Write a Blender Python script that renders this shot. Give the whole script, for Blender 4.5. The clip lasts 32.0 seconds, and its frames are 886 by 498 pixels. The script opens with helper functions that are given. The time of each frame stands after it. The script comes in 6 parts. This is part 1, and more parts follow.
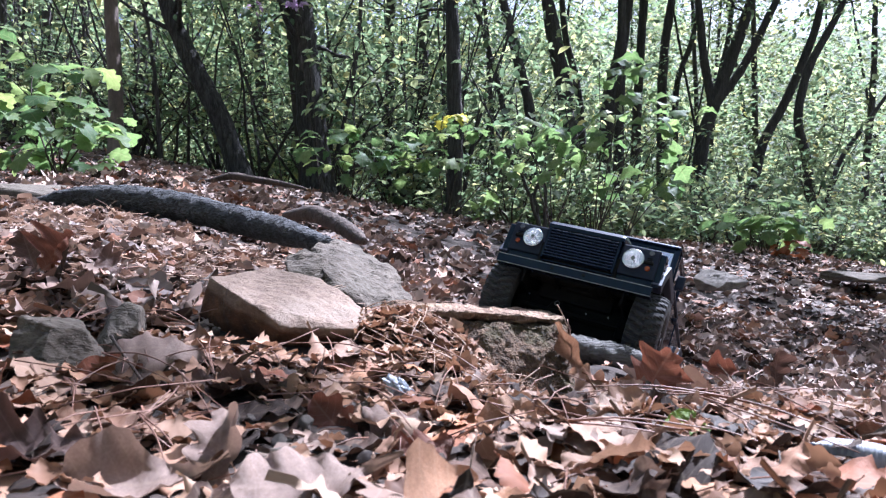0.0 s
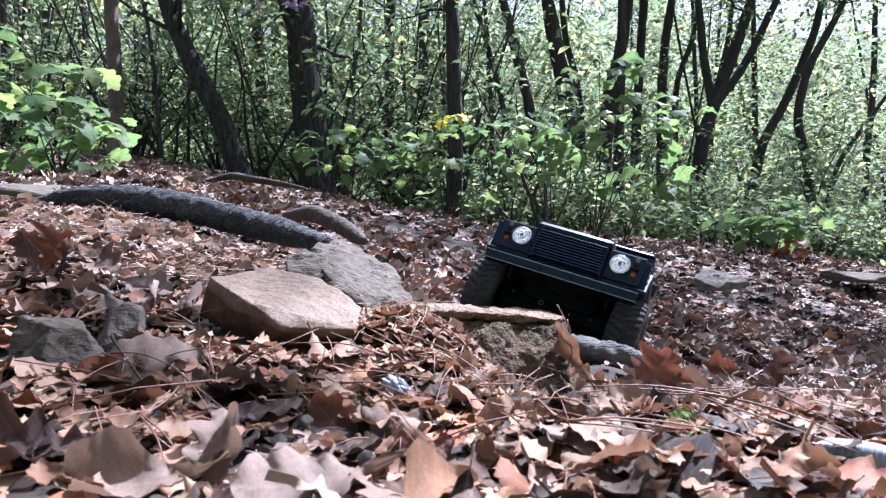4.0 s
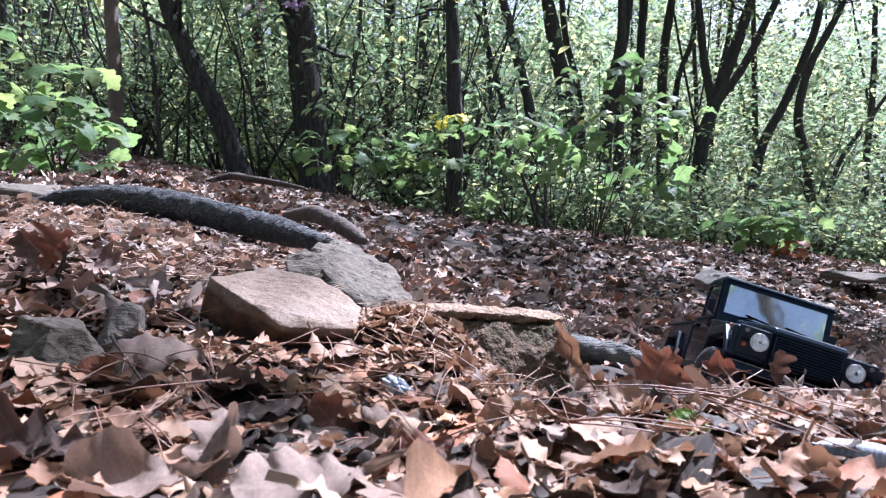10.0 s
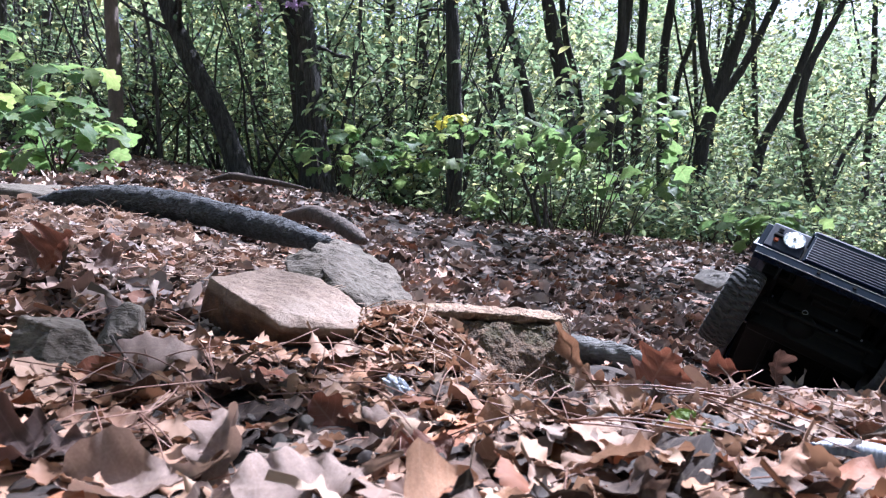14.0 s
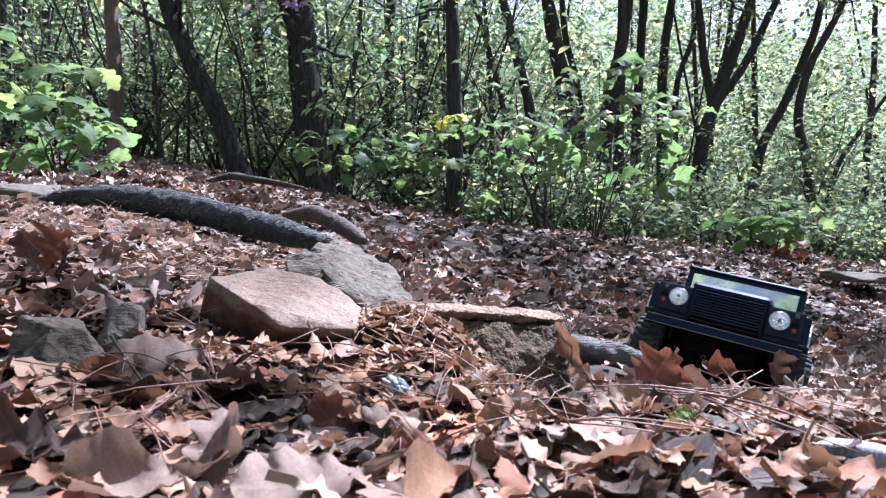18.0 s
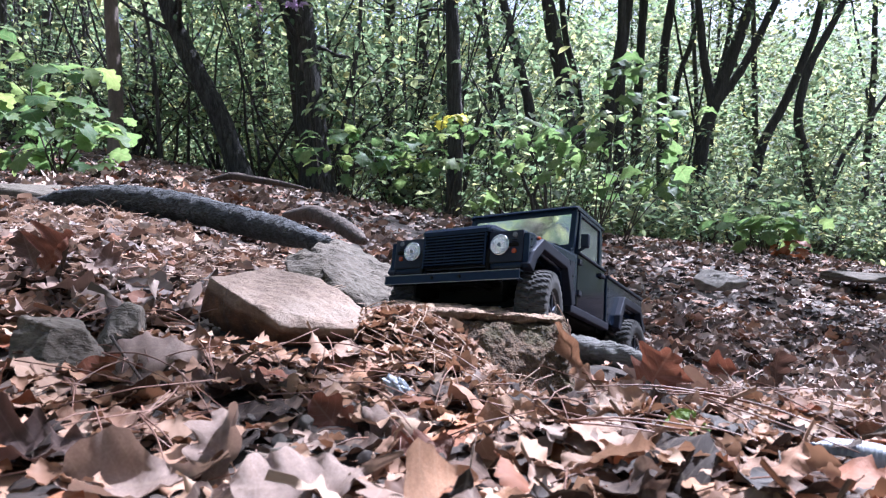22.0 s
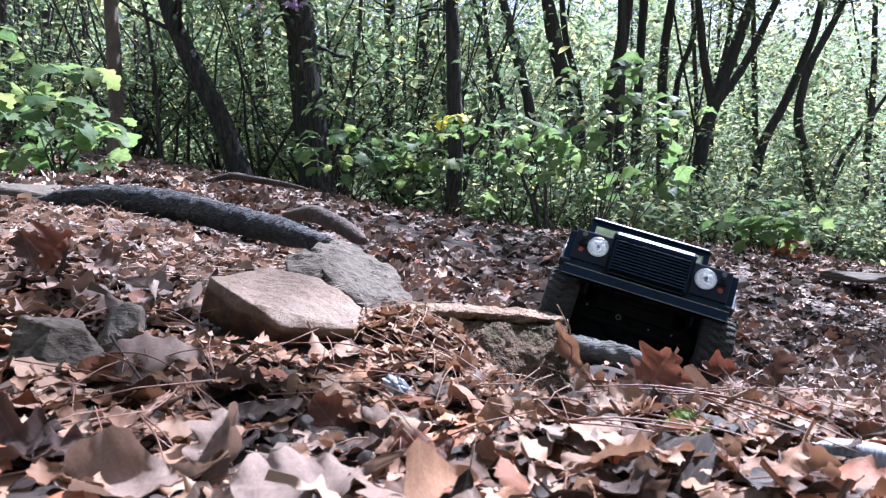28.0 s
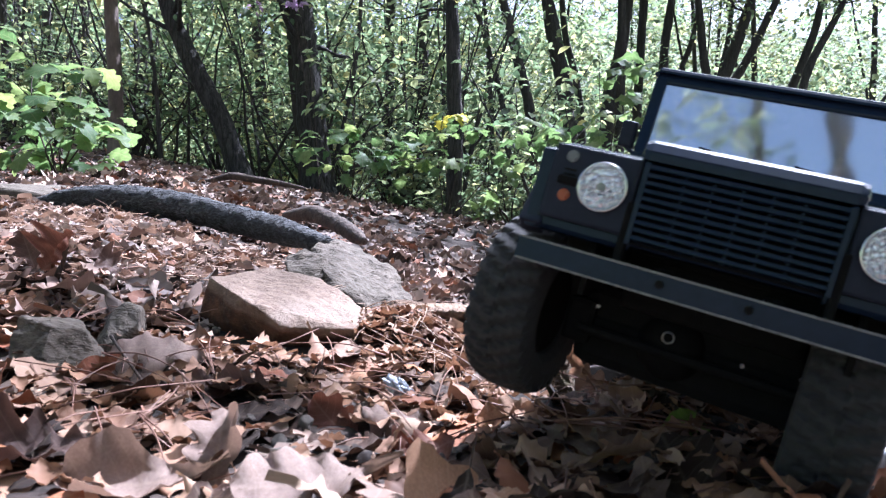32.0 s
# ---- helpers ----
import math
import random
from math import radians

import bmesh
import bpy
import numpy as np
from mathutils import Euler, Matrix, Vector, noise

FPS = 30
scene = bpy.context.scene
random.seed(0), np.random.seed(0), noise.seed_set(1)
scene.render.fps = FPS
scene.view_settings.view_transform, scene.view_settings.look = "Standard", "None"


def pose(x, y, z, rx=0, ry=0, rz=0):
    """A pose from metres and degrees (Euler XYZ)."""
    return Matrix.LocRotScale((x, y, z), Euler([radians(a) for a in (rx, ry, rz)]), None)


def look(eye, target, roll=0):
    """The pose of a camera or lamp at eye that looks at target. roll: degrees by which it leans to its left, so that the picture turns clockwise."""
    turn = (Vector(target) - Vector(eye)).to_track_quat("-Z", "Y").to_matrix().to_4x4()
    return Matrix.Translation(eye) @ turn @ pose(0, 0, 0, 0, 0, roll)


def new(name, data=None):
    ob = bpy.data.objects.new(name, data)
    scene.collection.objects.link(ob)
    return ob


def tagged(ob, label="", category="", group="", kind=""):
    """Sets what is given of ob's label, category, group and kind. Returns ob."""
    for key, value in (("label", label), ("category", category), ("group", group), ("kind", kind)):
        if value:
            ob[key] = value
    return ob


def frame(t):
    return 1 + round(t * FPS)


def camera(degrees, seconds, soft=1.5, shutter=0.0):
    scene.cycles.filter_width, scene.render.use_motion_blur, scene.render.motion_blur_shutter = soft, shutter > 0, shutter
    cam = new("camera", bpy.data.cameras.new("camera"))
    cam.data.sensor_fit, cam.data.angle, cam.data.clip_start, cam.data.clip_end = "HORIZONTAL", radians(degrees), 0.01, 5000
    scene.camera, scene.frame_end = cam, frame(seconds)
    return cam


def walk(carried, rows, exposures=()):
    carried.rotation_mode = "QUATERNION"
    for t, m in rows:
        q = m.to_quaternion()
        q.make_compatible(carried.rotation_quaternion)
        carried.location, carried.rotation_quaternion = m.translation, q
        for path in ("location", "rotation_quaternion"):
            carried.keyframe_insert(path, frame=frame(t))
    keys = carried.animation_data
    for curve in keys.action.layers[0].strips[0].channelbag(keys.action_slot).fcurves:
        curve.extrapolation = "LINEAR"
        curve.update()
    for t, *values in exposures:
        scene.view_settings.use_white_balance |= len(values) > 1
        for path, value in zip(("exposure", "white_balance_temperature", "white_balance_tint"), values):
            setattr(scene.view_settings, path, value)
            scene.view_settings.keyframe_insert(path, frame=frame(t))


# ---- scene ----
SECONDS = 32.0
cam = camera(66.3, SECONDS, soft=1.2, shutter=0.4)
cam.data.dof.use_dof, cam.data.dof.focus_distance, cam.data.dof.aperture_fstop = True, 1.4, 26.0
EYE = (0, 0, 0.11)
walk(cam, [(0.0, pose(*EYE, 90, 0, 0)), (SECONDS, pose(*EYE, 90, 0, 0))], exposures=[(0.0, 1.51, 4890, 18), (30.2, 1.51, 4890, 18), (31.0, 1.62, 4890, 18), (SECONDS, 1.74, 4890, 18)])

# daylight: a clear spring sky, the sun high behind the wood
SUN_TURN, SUN_HEIGHT = radians(46), radians(56)
world = bpy.data.worlds.new("sky")
scene.world = world
world.use_nodes = True
sky = world.node_tree.nodes.new("ShaderNodeTexSky")
sky.sky_type, sky.sun_disc = "NISHITA", False
sky.sun_elevation, sky.sun_rotation = SUN_HEIGHT, SUN_TURN
sky.air_density, sky.dust_density, sky.ozone_density = 1.0, 9.0, 0.5
back = world.node_tree.nodes["Background"]
back.inputs["Strength"].default_value = 0.072
world.node_tree.links.new(sky.outputs[0], back.inputs["Color"])
sun_data = bpy.data.lights.new("sun", "SUN")
sun_data.energy, sun_data.angle, sun_data.color = 6.8, radians(0.8), (1.0, 0.905, 0.79)
sun = new("sun", sun_data)
sun_way = Vector((math.sin(SUN_TURN) * math.cos(SUN_HEIGHT), math.cos(SUN_TURN) * math.cos(SUN_HEIGHT), math.sin(SUN_HEIGHT)))
sun.matrix_world = look(sun_way * 60, (0, 0, 0))


# ---- tools ----
rng = np.random.default_rng(7)


def raw_mesh(name, verts, faces, material=None, uv=None, smooth=True):
    """A mesh from arrays; all faces have the same number of corners."""
    me = bpy.data.meshes.new(name)
    verts, faces = np.asarray(verts, np.float32), np.asarray(faces, np.int32)
    me.vertices.add(len(verts))
    me.vertices.foreach_set("co", verts.ravel())
    me.loops.add(faces.size)
    me.loops.foreach_set("vertex_index", faces.ravel())
    me.polygons.add(len(faces))
    me.polygons.foreach_set("loop_start", np.arange(0, faces.size, faces.shape[1], dtype=np.int32))
    if uv is not None:
        layer = me.uv_layers.new(name="UVMap")
        layer.data.foreach_set("uv", np.asarray(uv, np.float32)[faces].ravel())
    me.update(calc_edges=True)
    me.polygons.foreach_set("use_smooth", np.full(len(faces), smooth))
    if material:
        me.materials.append(material)
    return me


def part(name, data, material, parent, label=""):
    """One mesh object under a thing or a part; data is a bmesh or a mesh."""
    if isinstance(data, bmesh.types.BMesh):
        me = bpy.data.meshes.new(name)
        data.to_mesh(me)
        data.free()
    else:
        me = data
    if material and not me.materials:
        me.materials.append(material)
    ob = new(name, me)
    if parent:
        ob.parent = parent
    return tagged(ob, label)


def shade(bm, smooth=True):
    for f in bm.faces:
        f.smooth = smooth
    return bm


def tube(points, radii, sides=8, wobble=0.0, seed=0):
    """A tapered pipe along points: vertices and quads, closed at both ends by a small ring."""
    p = np.array(points, float)
    r = np.broadcast_to(np.asarray(radii, float), (len(p),))
    d = np.gradient(p, axis=0)
    d /= np.linalg.norm(d, axis=1)[:, None] + 1e-9
    ref = np.array((0.31, 0.95, 0.1)) if abs(d[0][2]) > 0.6 else np.array((0, 0, 1.0))
    a = np.cross(d, ref)
    a /= np.linalg.norm(a, axis=1)[:, None]
    b = np.cross(d, a)
    ang = np.linspace(0, 2 * np.pi, sides, endpoint=False)
    gen = np.random.default_rng(seed)
    rr = r[:, None] * (1 + wobble * gen.standard_normal((len(p), sides)))
    v = p[:, None] + rr[..., None] * (a[:, None] * np.cos(ang)[None, :, None] + b[:, None] * np.sin(ang)[None, :, None])
    v = np.concatenate([(p[0] + (v[0] - p[0]) * 0.05)[None], v, (p[-1] + (v[-1] - p[-1]) * 0.05)[None]])
    n = len(v)
    i = np.arange(n - 1)[:, None] * sides
    j = np.arange(sides)[None]
    k = (j + 1) % sides
    f = np.stack([i + j, i + k, i + sides + k, i + sides + j], -1).reshape(-1, 4)
    return v.reshape(-1, 3), f


def joined(pieces):
    vs, fs, n = [], [], 0
    for v, f in pieces:
        vs.append(v)
        fs.append(f + n)
        n += len(v)
    return np.concatenate(vs), np.concatenate(fs)


def curve_points(points, n):
    """A smooth line through points (Catmull-Rom), n steps."""
    p = np.array(points, float)
    p = np.concatenate([[2 * p[0] - p[1]], p, [2 * p[-1] - p[-2]]])
    out = []
    for t in np.linspace(0, len(p) - 3 - 1e-6, n):
        i = int(t)
        u = t - i
        a, b, c, d = p[i:i + 4]
        out.append(0.5 * (2 * b + (c - a) * u + (2 * a - 5 * b + 4 * c - d) * u * u + (3 * b - a - 3 * c + d) * u ** 3))
    return np.array(out)


def turns(rx, ry, rz):
    """Rotation matrices from arrays of angles, z last."""
    cx, sx, cy, sy, cz, sz = np.cos(rx), np.sin(rx), np.cos(ry), np.sin(ry), np.cos(rz), np.sin(rz)
    m = np.empty((len(rx), 3, 3))
    m[:, 0, 0], m[:, 0, 1], m[:, 0, 2] = cz * cy, cz * sy * sx - sz * cx, cz * sy * cx + sz * sx
    m[:, 1, 0], m[:, 1, 1], m[:, 1, 2] = sz * cy, sz * sy * sx + cz * cx, sz * sy * cx - cz * sx
    m[:, 2, 0], m[:, 2, 1], m[:, 2, 2] = -sy, cy * sx, cy * cx
    return m


def scatter(shapes, which, places, mats, sizes):
    """Many copies of small shapes in one set of arrays."""
    vs, fs, us, n = [], [], [], 0
    for k, (v, f, uv) in enumerate(shapes):
        sel = np.flatnonzero(which == k)
        if not len(sel):
            continue
        w = np.einsum("nij,vj->nvi", mats[sel] * sizes[sel][:, None, None], v) + places[sel][:, None]
        vs.append(w.reshape(-1, 3))
        fs.append((f[None] + (np.arange(len(sel)) * len(v))[:, None, None] + n).reshape(-1, f.shape[1]))
        us.append(np.tile(uv, (len(sel), 1)))
        n += len(sel) * len(v)
    return np.concatenate(vs), np.concatenate(fs), np.concatenate(us)


SLOPE = (-0.1254, -0.047, 0.0687, 0.1413, 0.0095, -0.0354, -0.3627, -0.629, 0.0114, 0.3284, -0.0101, -0.0709, 0.0464,
         0.0431, -0.0447, -0.0177, 0.0654, 0.0277, 0.3619, 0.6561, -0.079, -0.2601, 0.0383, -0.0152, -0.0467, -0.259, -0.1656)


def height(x, y):
    """The lie of the land: a bank on one side, a hollow behind the near ridge, a rise to the wood."""
    x, y = np.asarray(x, float), np.asarray(y, float)
    u = np.clip(x / np.maximum(y, 0.2), -0.7, 0.7)
    s = np.log(np.clip(y, 0.31, 5.8))
    z, k = 0.103, 0
    for i in range(5):
        for j in range(6):
            if i + j <= 7:
                z = z + SLOPE[k] * u ** i * s ** j
                k += 1
    z = z - 0.017 * np.exp(-((x - 0.15) / 0.12) ** 2 - ((y - 0.57) / 0.09) ** 2)
    z = z - 0.012 * np.exp(-((x - 0.36) / 0.12) ** 2 - ((y - 0.62) / 0.09) ** 2)
    z = z + 0.036 * np.exp(-((x + 0.03) / 0.075) ** 2 - ((y - 0.635) / 0.05) ** 2)
    z = z - 0.02 * np.exp(-((x - 0.085) / 0.055) ** 2 - ((y - 0.56) / 0.07) ** 2)
    z = z + 0.030 * np.exp(-((x - 0.165) / 0.06) ** 2 - ((y - 0.67) / 0.04) ** 2)
    z = z - 0.03 * np.exp(-((x + 0.75) / 0.4) ** 2 - ((y - 1.4) / 0.3) ** 2)
    z = z - 0.03 * np.clip(np.hypot(x, y) - 9, 0, 60)
    bump = 0.006 * np.sin(9 * x + 2 * y + 1) * np.sin(11 * y - 3 * x) + 0.004 * np.sin(23 * x + 5) * np.sin(19 * y + 8 * x)
    return z + bump * np.clip(np.hypot(x, y), 0, 1)


# ---- materials ----
def nodes_of(name):
    m = bpy.data.materials.new(name)
    m.use_nodes = True
    nt = m.node_tree
    return m, nt, nt.nodes["Principled BSDF"]


def add(nt, kind, **values):
    n = nt.nodes.new(kind)
    for key, value in values.items():
        if key in n.inputs:
            n.inputs[key].default_value = value
    return n


def ramp(nt, source, stops):
    r = nt.nodes.new("ShaderNodeValToRGB")
    e = r.color_ramp.elements
    while len(e) < len(stops):
        e.new(0.5)
    for k, (p, c) in enumerate(stops):
        e[k].position, e[k].color = p, (*c, 1)
    nt.links.new(source, r.inputs[0])
    return r.outputs[0]


def mix(nt, fac, a, b, blend="MIX"):
    n = nt.nodes.new("ShaderNodeMix")
    n.data_type, n.blend_type = "RGBA", blend
    for sock, val in ((n.inputs[0], fac), (n.inputs[6], a), (n.inputs[7], b)):
        if isinstance(val, (int, float)):
            sock.default_value = val
        elif isinstance(val, tuple):
            sock.default_value = (*val, 1)
        else:
            nt.links.new(val, sock)
    return n.outputs[2]


def noise_of(nt, scale, detail=4.0, rough=0.6, stretch=None, space="Object"):
    co = nt.nodes.new("ShaderNodeTexCoord")
    src = co.outputs[space]
    if stretch:
        mp = nt.nodes.new("ShaderNodeMapping")
        mp.inputs["Scale"].default_value = stretch
        nt.links.new(src, mp.inputs[0])
        src = mp.outputs[0]
    n = add(nt, "ShaderNodeTexNoise", Scale=scale, Detail=detail, Roughness=rough)
    nt.links.new(src, n.inputs["Vector"])
    return n.outputs["Fac"]


def bumped(nt, bsdf, source, strength, distance):
    b = add(nt, "ShaderNodeBump", Strength=strength, Distance=distance)
    nt.links.new(source, b.inputs["Height"])
    last = bsdf.inputs["Normal"]
    if last.is_linked:
        nt.links.new(last.links[0].from_socket, b.inputs["Normal"])
    nt.links.new(b.outputs[0], last)


def surface(name, dark, light, scale, rough=0.8, bump=0.4, depth=0.002, fine=6.0, stretch=None, metal=0.0, third=None):
    """A mottled surface at two scales with fine relief."""
    m, nt, bsdf = nodes_of(name)
    big = noise_of(nt, scale, 5, 0.6, stretch)
    small = noise_of(nt, scale * fine, 6, 0.65, stretch)
    colour = ramp(nt, big, [(0.3, dark), (0.7, light)])
    colour = mix(nt, 0.55, colour, ramp(nt, small, [(0.3, dark), (0.72, light)]))
    if third:
        patch = ramp(nt, noise_of(nt, scale * 0.6, 3, 0.7), [(0.52, (0, 0, 0)), (0.64, (1, 1, 1))])
        colour = mix(nt, patch, colour, third)
    nt.links.new(colour, bsdf.inputs["Base Color"])
    bsdf.inputs["Roughness"].default_value, bsdf.inputs["Metallic"].default_value = rough, metal
    bumped(nt, bsdf, small, bump, depth)
    bumped(nt, bsdf, big, bump, depth * 4)
    return m


def leaf_material(name, stops, by_object=False, glow=0.35, rough=0.6, veins=True, glowing=(1.0, 0.90, 0.80)):
    """A thin leaf: colour from leaf to leaf, blotches, veins, light shining through."""
    m, nt, bsdf = nodes_of(name)
    if by_object:
        rnd = nt.nodes.new("ShaderNodeObjectInfo").outputs["Random"]
    else:
        rnd = nt.nodes.new("ShaderNodeNewGeometry").outputs["Random Per Island"]
    colour = ramp(nt, rnd, stops)
    blotch = noise_of(nt, 45, 4, 0.6)
    colour = mix(nt, ramp(nt, blotch, [(0.35, (0, 0, 0)), (0.75, (0.55, 0.55, 0.55))]), colour, mix(nt, 1.0, colour, (0.45, 0.38, 0.34), "MULTIPLY"))
    if veins:
        uv = nt.nodes.new("ShaderNodeTexCoord").outputs["UV"]
        sep = nt.nodes.new("ShaderNodeSeparateXYZ")
        nt.links.new(uv, sep.inputs[0])
        side = nt.nodes.new("ShaderNodeMath")
        side.operation = "ABSOLUTE"
        nt.links.new(sep.outputs[0], side.inputs[0])
        slant = nt.nodes.new("ShaderNodeMath")
        slant.operation, slant.inputs[1].default_value = "MULTIPLY_ADD", -0.55
        nt.links.new(side.outputs[0], slant.inputs[0])
        nt.links.new(sep.outputs[1], slant.inputs[2])
        wave = nt.nodes.new("ShaderNodeMath")
        wave.operation, wave.inputs[1].default_value = "PINGPONG", 0.07
        nt.links.new(slant.outputs[0], wave.inputs[0])
        vein = ramp(nt, wave.outputs[0], [(0.0, (1, 1, 1)), (0.013, (0, 0, 0))])
        mid = ramp(nt, side.outputs[0], [(0.008, (1, 1, 1)), (0.022, (0, 0, 0))])
        both = mix(nt, 1.0, vein, mid, "LIGHTEN")
        colour = mix(nt, both, colour, mix(nt, 0.07, colour, (0.62, 0.5, 0.36)))
        bumped(nt, bsdf, both, 0.08, 0.0005)
    bumped(nt, bsdf, blotch, 0.35, 0.001)
    if by_object or veins:
        bumped(nt, bsdf, noise_of(nt, 260, 3, 0.6), 0.5, 0.0009)
    nt.links.new(colour, bsdf.inputs["Base Color"])
    bsdf.inputs["Roughness"].default_value = rough
    bsdf.inputs["Specular IOR Level"].default_value = 0.3
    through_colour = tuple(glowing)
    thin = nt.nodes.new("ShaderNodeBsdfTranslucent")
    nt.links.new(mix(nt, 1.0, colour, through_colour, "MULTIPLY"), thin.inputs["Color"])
    ms = nt.nodes.new("ShaderNodeMixShader")
    ms.inputs[0].default_value = glow
    nt.links.new(bsdf.outputs[0], ms.inputs[1])
    nt.links.new(thin.outputs[0], ms.inputs[2])
    nt.links.new(ms.outputs[0], nt.nodes["Material Output"].inputs[0])
    return m


DRY = [(0.0, (0.0168, 0.011, 0.0092)), (0.13, (0.0525, 0.034, 0.0267)), (0.27, (0.168, 0.115, 0.092)), (0.42, (0.304, 0.225, 0.189)), (0.54, (0.179, 0.145, 0.135)),
       (0.66, (0.378, 0.29, 0.241)), (0.74, (0.158, 0.06, 0.034)), (0.82, (0.304, 0.165, 0.0966)), (0.92, (0.473, 0.38, 0.327)), (1.0, (0.252, 0.205, 0.189))]
WARM = [(0.0, (0.0143, 0.009, 0.0068)), (0.26, (0.044, 0.025, 0.017)), (0.42, (0.143, 0.08, 0.051)), (0.54, (0.259, 0.155, 0.102)), (0.64, (0.143, 0.105, 0.0867)),
        (0.72, (0.352, 0.225, 0.149)), (0.79, (0.187, 0.06, 0.0281)), (0.87, (0.33, 0.155, 0.0723)), (0.95, (0.35, 0.24, 0.165)), (1.0, (0.198, 0.15, 0.126))]
GREEN = [(0.0, (0.0562, 0.088, 0.0474)), (0.35, (0.101, 0.142, 0.0717)), (0.7, (0.152, 0.187, 0.0937)), (0.93, (0.213, 0.236, 0.11)), (1.0, (0.325, 0.3, 0.11))]
M_SOIL = surface("soil", (0.012, 0.008, 0.006), (0.05, 0.034, 0.026), 14, 0.95, 0.8, 0.004)
M_DRY = leaf_material("dry_leaf", DRY, False, 0.07, 0.7)
M_DRY_ONE = leaf_material("dry_leaf_single", WARM, True, 0.07, 0.7)
M_DRY_NEAR = leaf_material("dry_leaf_near", WARM, False, 0.07, 0.7)
M_RED = leaf_material("russet_leaf", [(0.0, (0.13, 0.048, 0.03)), (1.0, (0.20, 0.085, 0.055))], True, 0.3, 0.5)
M_PALE = leaf_material("pale_leaf", [(0.0, (0.19, 0.13, 0.103)), (1.0, (0.265, 0.192, 0.157))], True, 0.25, 0.5)
M_BROWN = leaf_material("brown_leaf", [(0.0, (0.085, 0.048, 0.04)), (1.0, (0.14, 0.085, 0.066))], True, 0.25, 0.5)
# tints above one boost the light let through, brightening the foliage
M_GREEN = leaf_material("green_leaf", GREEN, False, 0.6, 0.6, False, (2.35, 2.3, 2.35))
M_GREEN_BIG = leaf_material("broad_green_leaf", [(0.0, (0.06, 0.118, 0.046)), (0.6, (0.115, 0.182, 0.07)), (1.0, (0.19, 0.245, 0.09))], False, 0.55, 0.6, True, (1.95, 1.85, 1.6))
M_YELLOW = leaf_material("yellow_leaf", [(0.0, (0.5, 0.52, 0.06)), (1.0, (0.6, 0.58, 0.09))], False, 0.5, 0.45)
M_LILAC = leaf_material("lilac_petal", [(0.0, (0.42, 0.28, 0.55)), (1.0, (0.6, 0.45, 0.7))], False, 0.5, 0.5, False)
M_BARK = surface("dark_bark", (0.008, 0.007, 0.007), (0.08, 0.066, 0.06), 22, 0.9, 1.0, 0.008, 4, (1, 1, 0.14))
M_BARK_WARM = surface("brown_bark", (0.055, 0.04, 0.033), (0.20, 0.15, 0.128), 9, 0.9, 1.0, 0.006, 5, (1, 1, 0.25))
M_TWIG = surface("twig_bark", (0.02, 0.015, 0.012), (0.07, 0.05, 0.04), 30, 0.85, 0.5, 0.001)


def cracked_bark(name, dark, light, scale, stretch):
    """Bark in long plates with dark cracks between them."""
    m, nt, bsdf = nodes_of(name)
    mp = nt.nodes.new("ShaderNodeMapping")
    mp.inputs["Scale"].default_value = stretch
    co = nt.nodes.new("ShaderNodeTexCoord").outputs["Object"]
    warp = mix(nt, 0.06, co, add(nt, "ShaderNodeTexNoise", Scale=scale * 0.7, Detail=3.0).outputs["Color"])
    nt.links.new(warp, mp.inputs[0])
    vor = add(nt, "ShaderNodeTexVoronoi", Scale=scale)
    vor.feature = "DISTANCE_TO_EDGE"
    nt.links.new(mp.outputs[0], vor.inputs["Vector"])
    plate = ramp(nt, vor.outputs["Distance"], [(0.0, (0, 0, 0)), (0.16, (1, 1, 1))])
    grain = noise_of(nt, scale * 3, 6, 0.7, stretch)
    colour = ramp(nt, grain, [(0.3, dark), (0.7, light)])
    colour = mix(nt, plate, mix(nt, 1.0, colour, (0.3, 0.28, 0.27), "MULTIPLY"), colour)
    nt.links.new(colour, bsdf.inputs["Base Color"])
    bsdf.inputs["Roughness"].default_value = 0.88
    bumped(nt, bsdf, grain, 0.8, 0.003)
    bumped(nt, bsdf, plate, 1.0, 0.006)
    return m


M_ROOT = cracked_bark("cracked_grey_bark", (0.02, 0.021, 0.024), (0.092, 0.093, 0.10), 52.0, (0.55, 0.8, 1.2))
M_FURROWED = cracked_bark("furrowed_dark_bark", (0.006, 0.0055, 0.006), (0.07, 0.06, 0.057), 26.0, (1, 1, 0.13))
M_ROOT_BROWN = surface("brown_root_bark", (0.02, 0.014, 0.011), (0.09, 0.06, 0.046), 26, 0.88, 1.0, 0.003, 4)
M_ROCK = surface("buff_rock", (0.085, 0.055, 0.038), (0.23, 0.168, 0.126), 22, 0.92, 1.0, 0.0024, 7, None, 0.0, (0.18, 0.136, 0.106))
# rust brown on the flat rock's lower front, darkened to stand in for shade
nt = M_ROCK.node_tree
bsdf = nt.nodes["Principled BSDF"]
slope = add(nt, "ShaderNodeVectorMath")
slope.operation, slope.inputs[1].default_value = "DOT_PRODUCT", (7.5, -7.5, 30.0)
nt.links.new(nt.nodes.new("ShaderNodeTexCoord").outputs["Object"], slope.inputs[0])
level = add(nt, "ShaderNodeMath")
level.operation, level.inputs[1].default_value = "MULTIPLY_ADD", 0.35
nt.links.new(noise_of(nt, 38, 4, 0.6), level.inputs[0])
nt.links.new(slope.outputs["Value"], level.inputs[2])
rust_shade = ramp(nt, level.outputs[0], [(0.50, (0.92, 0.92, 0.92)), (0.66, (0, 0, 0))])
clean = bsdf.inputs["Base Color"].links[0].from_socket
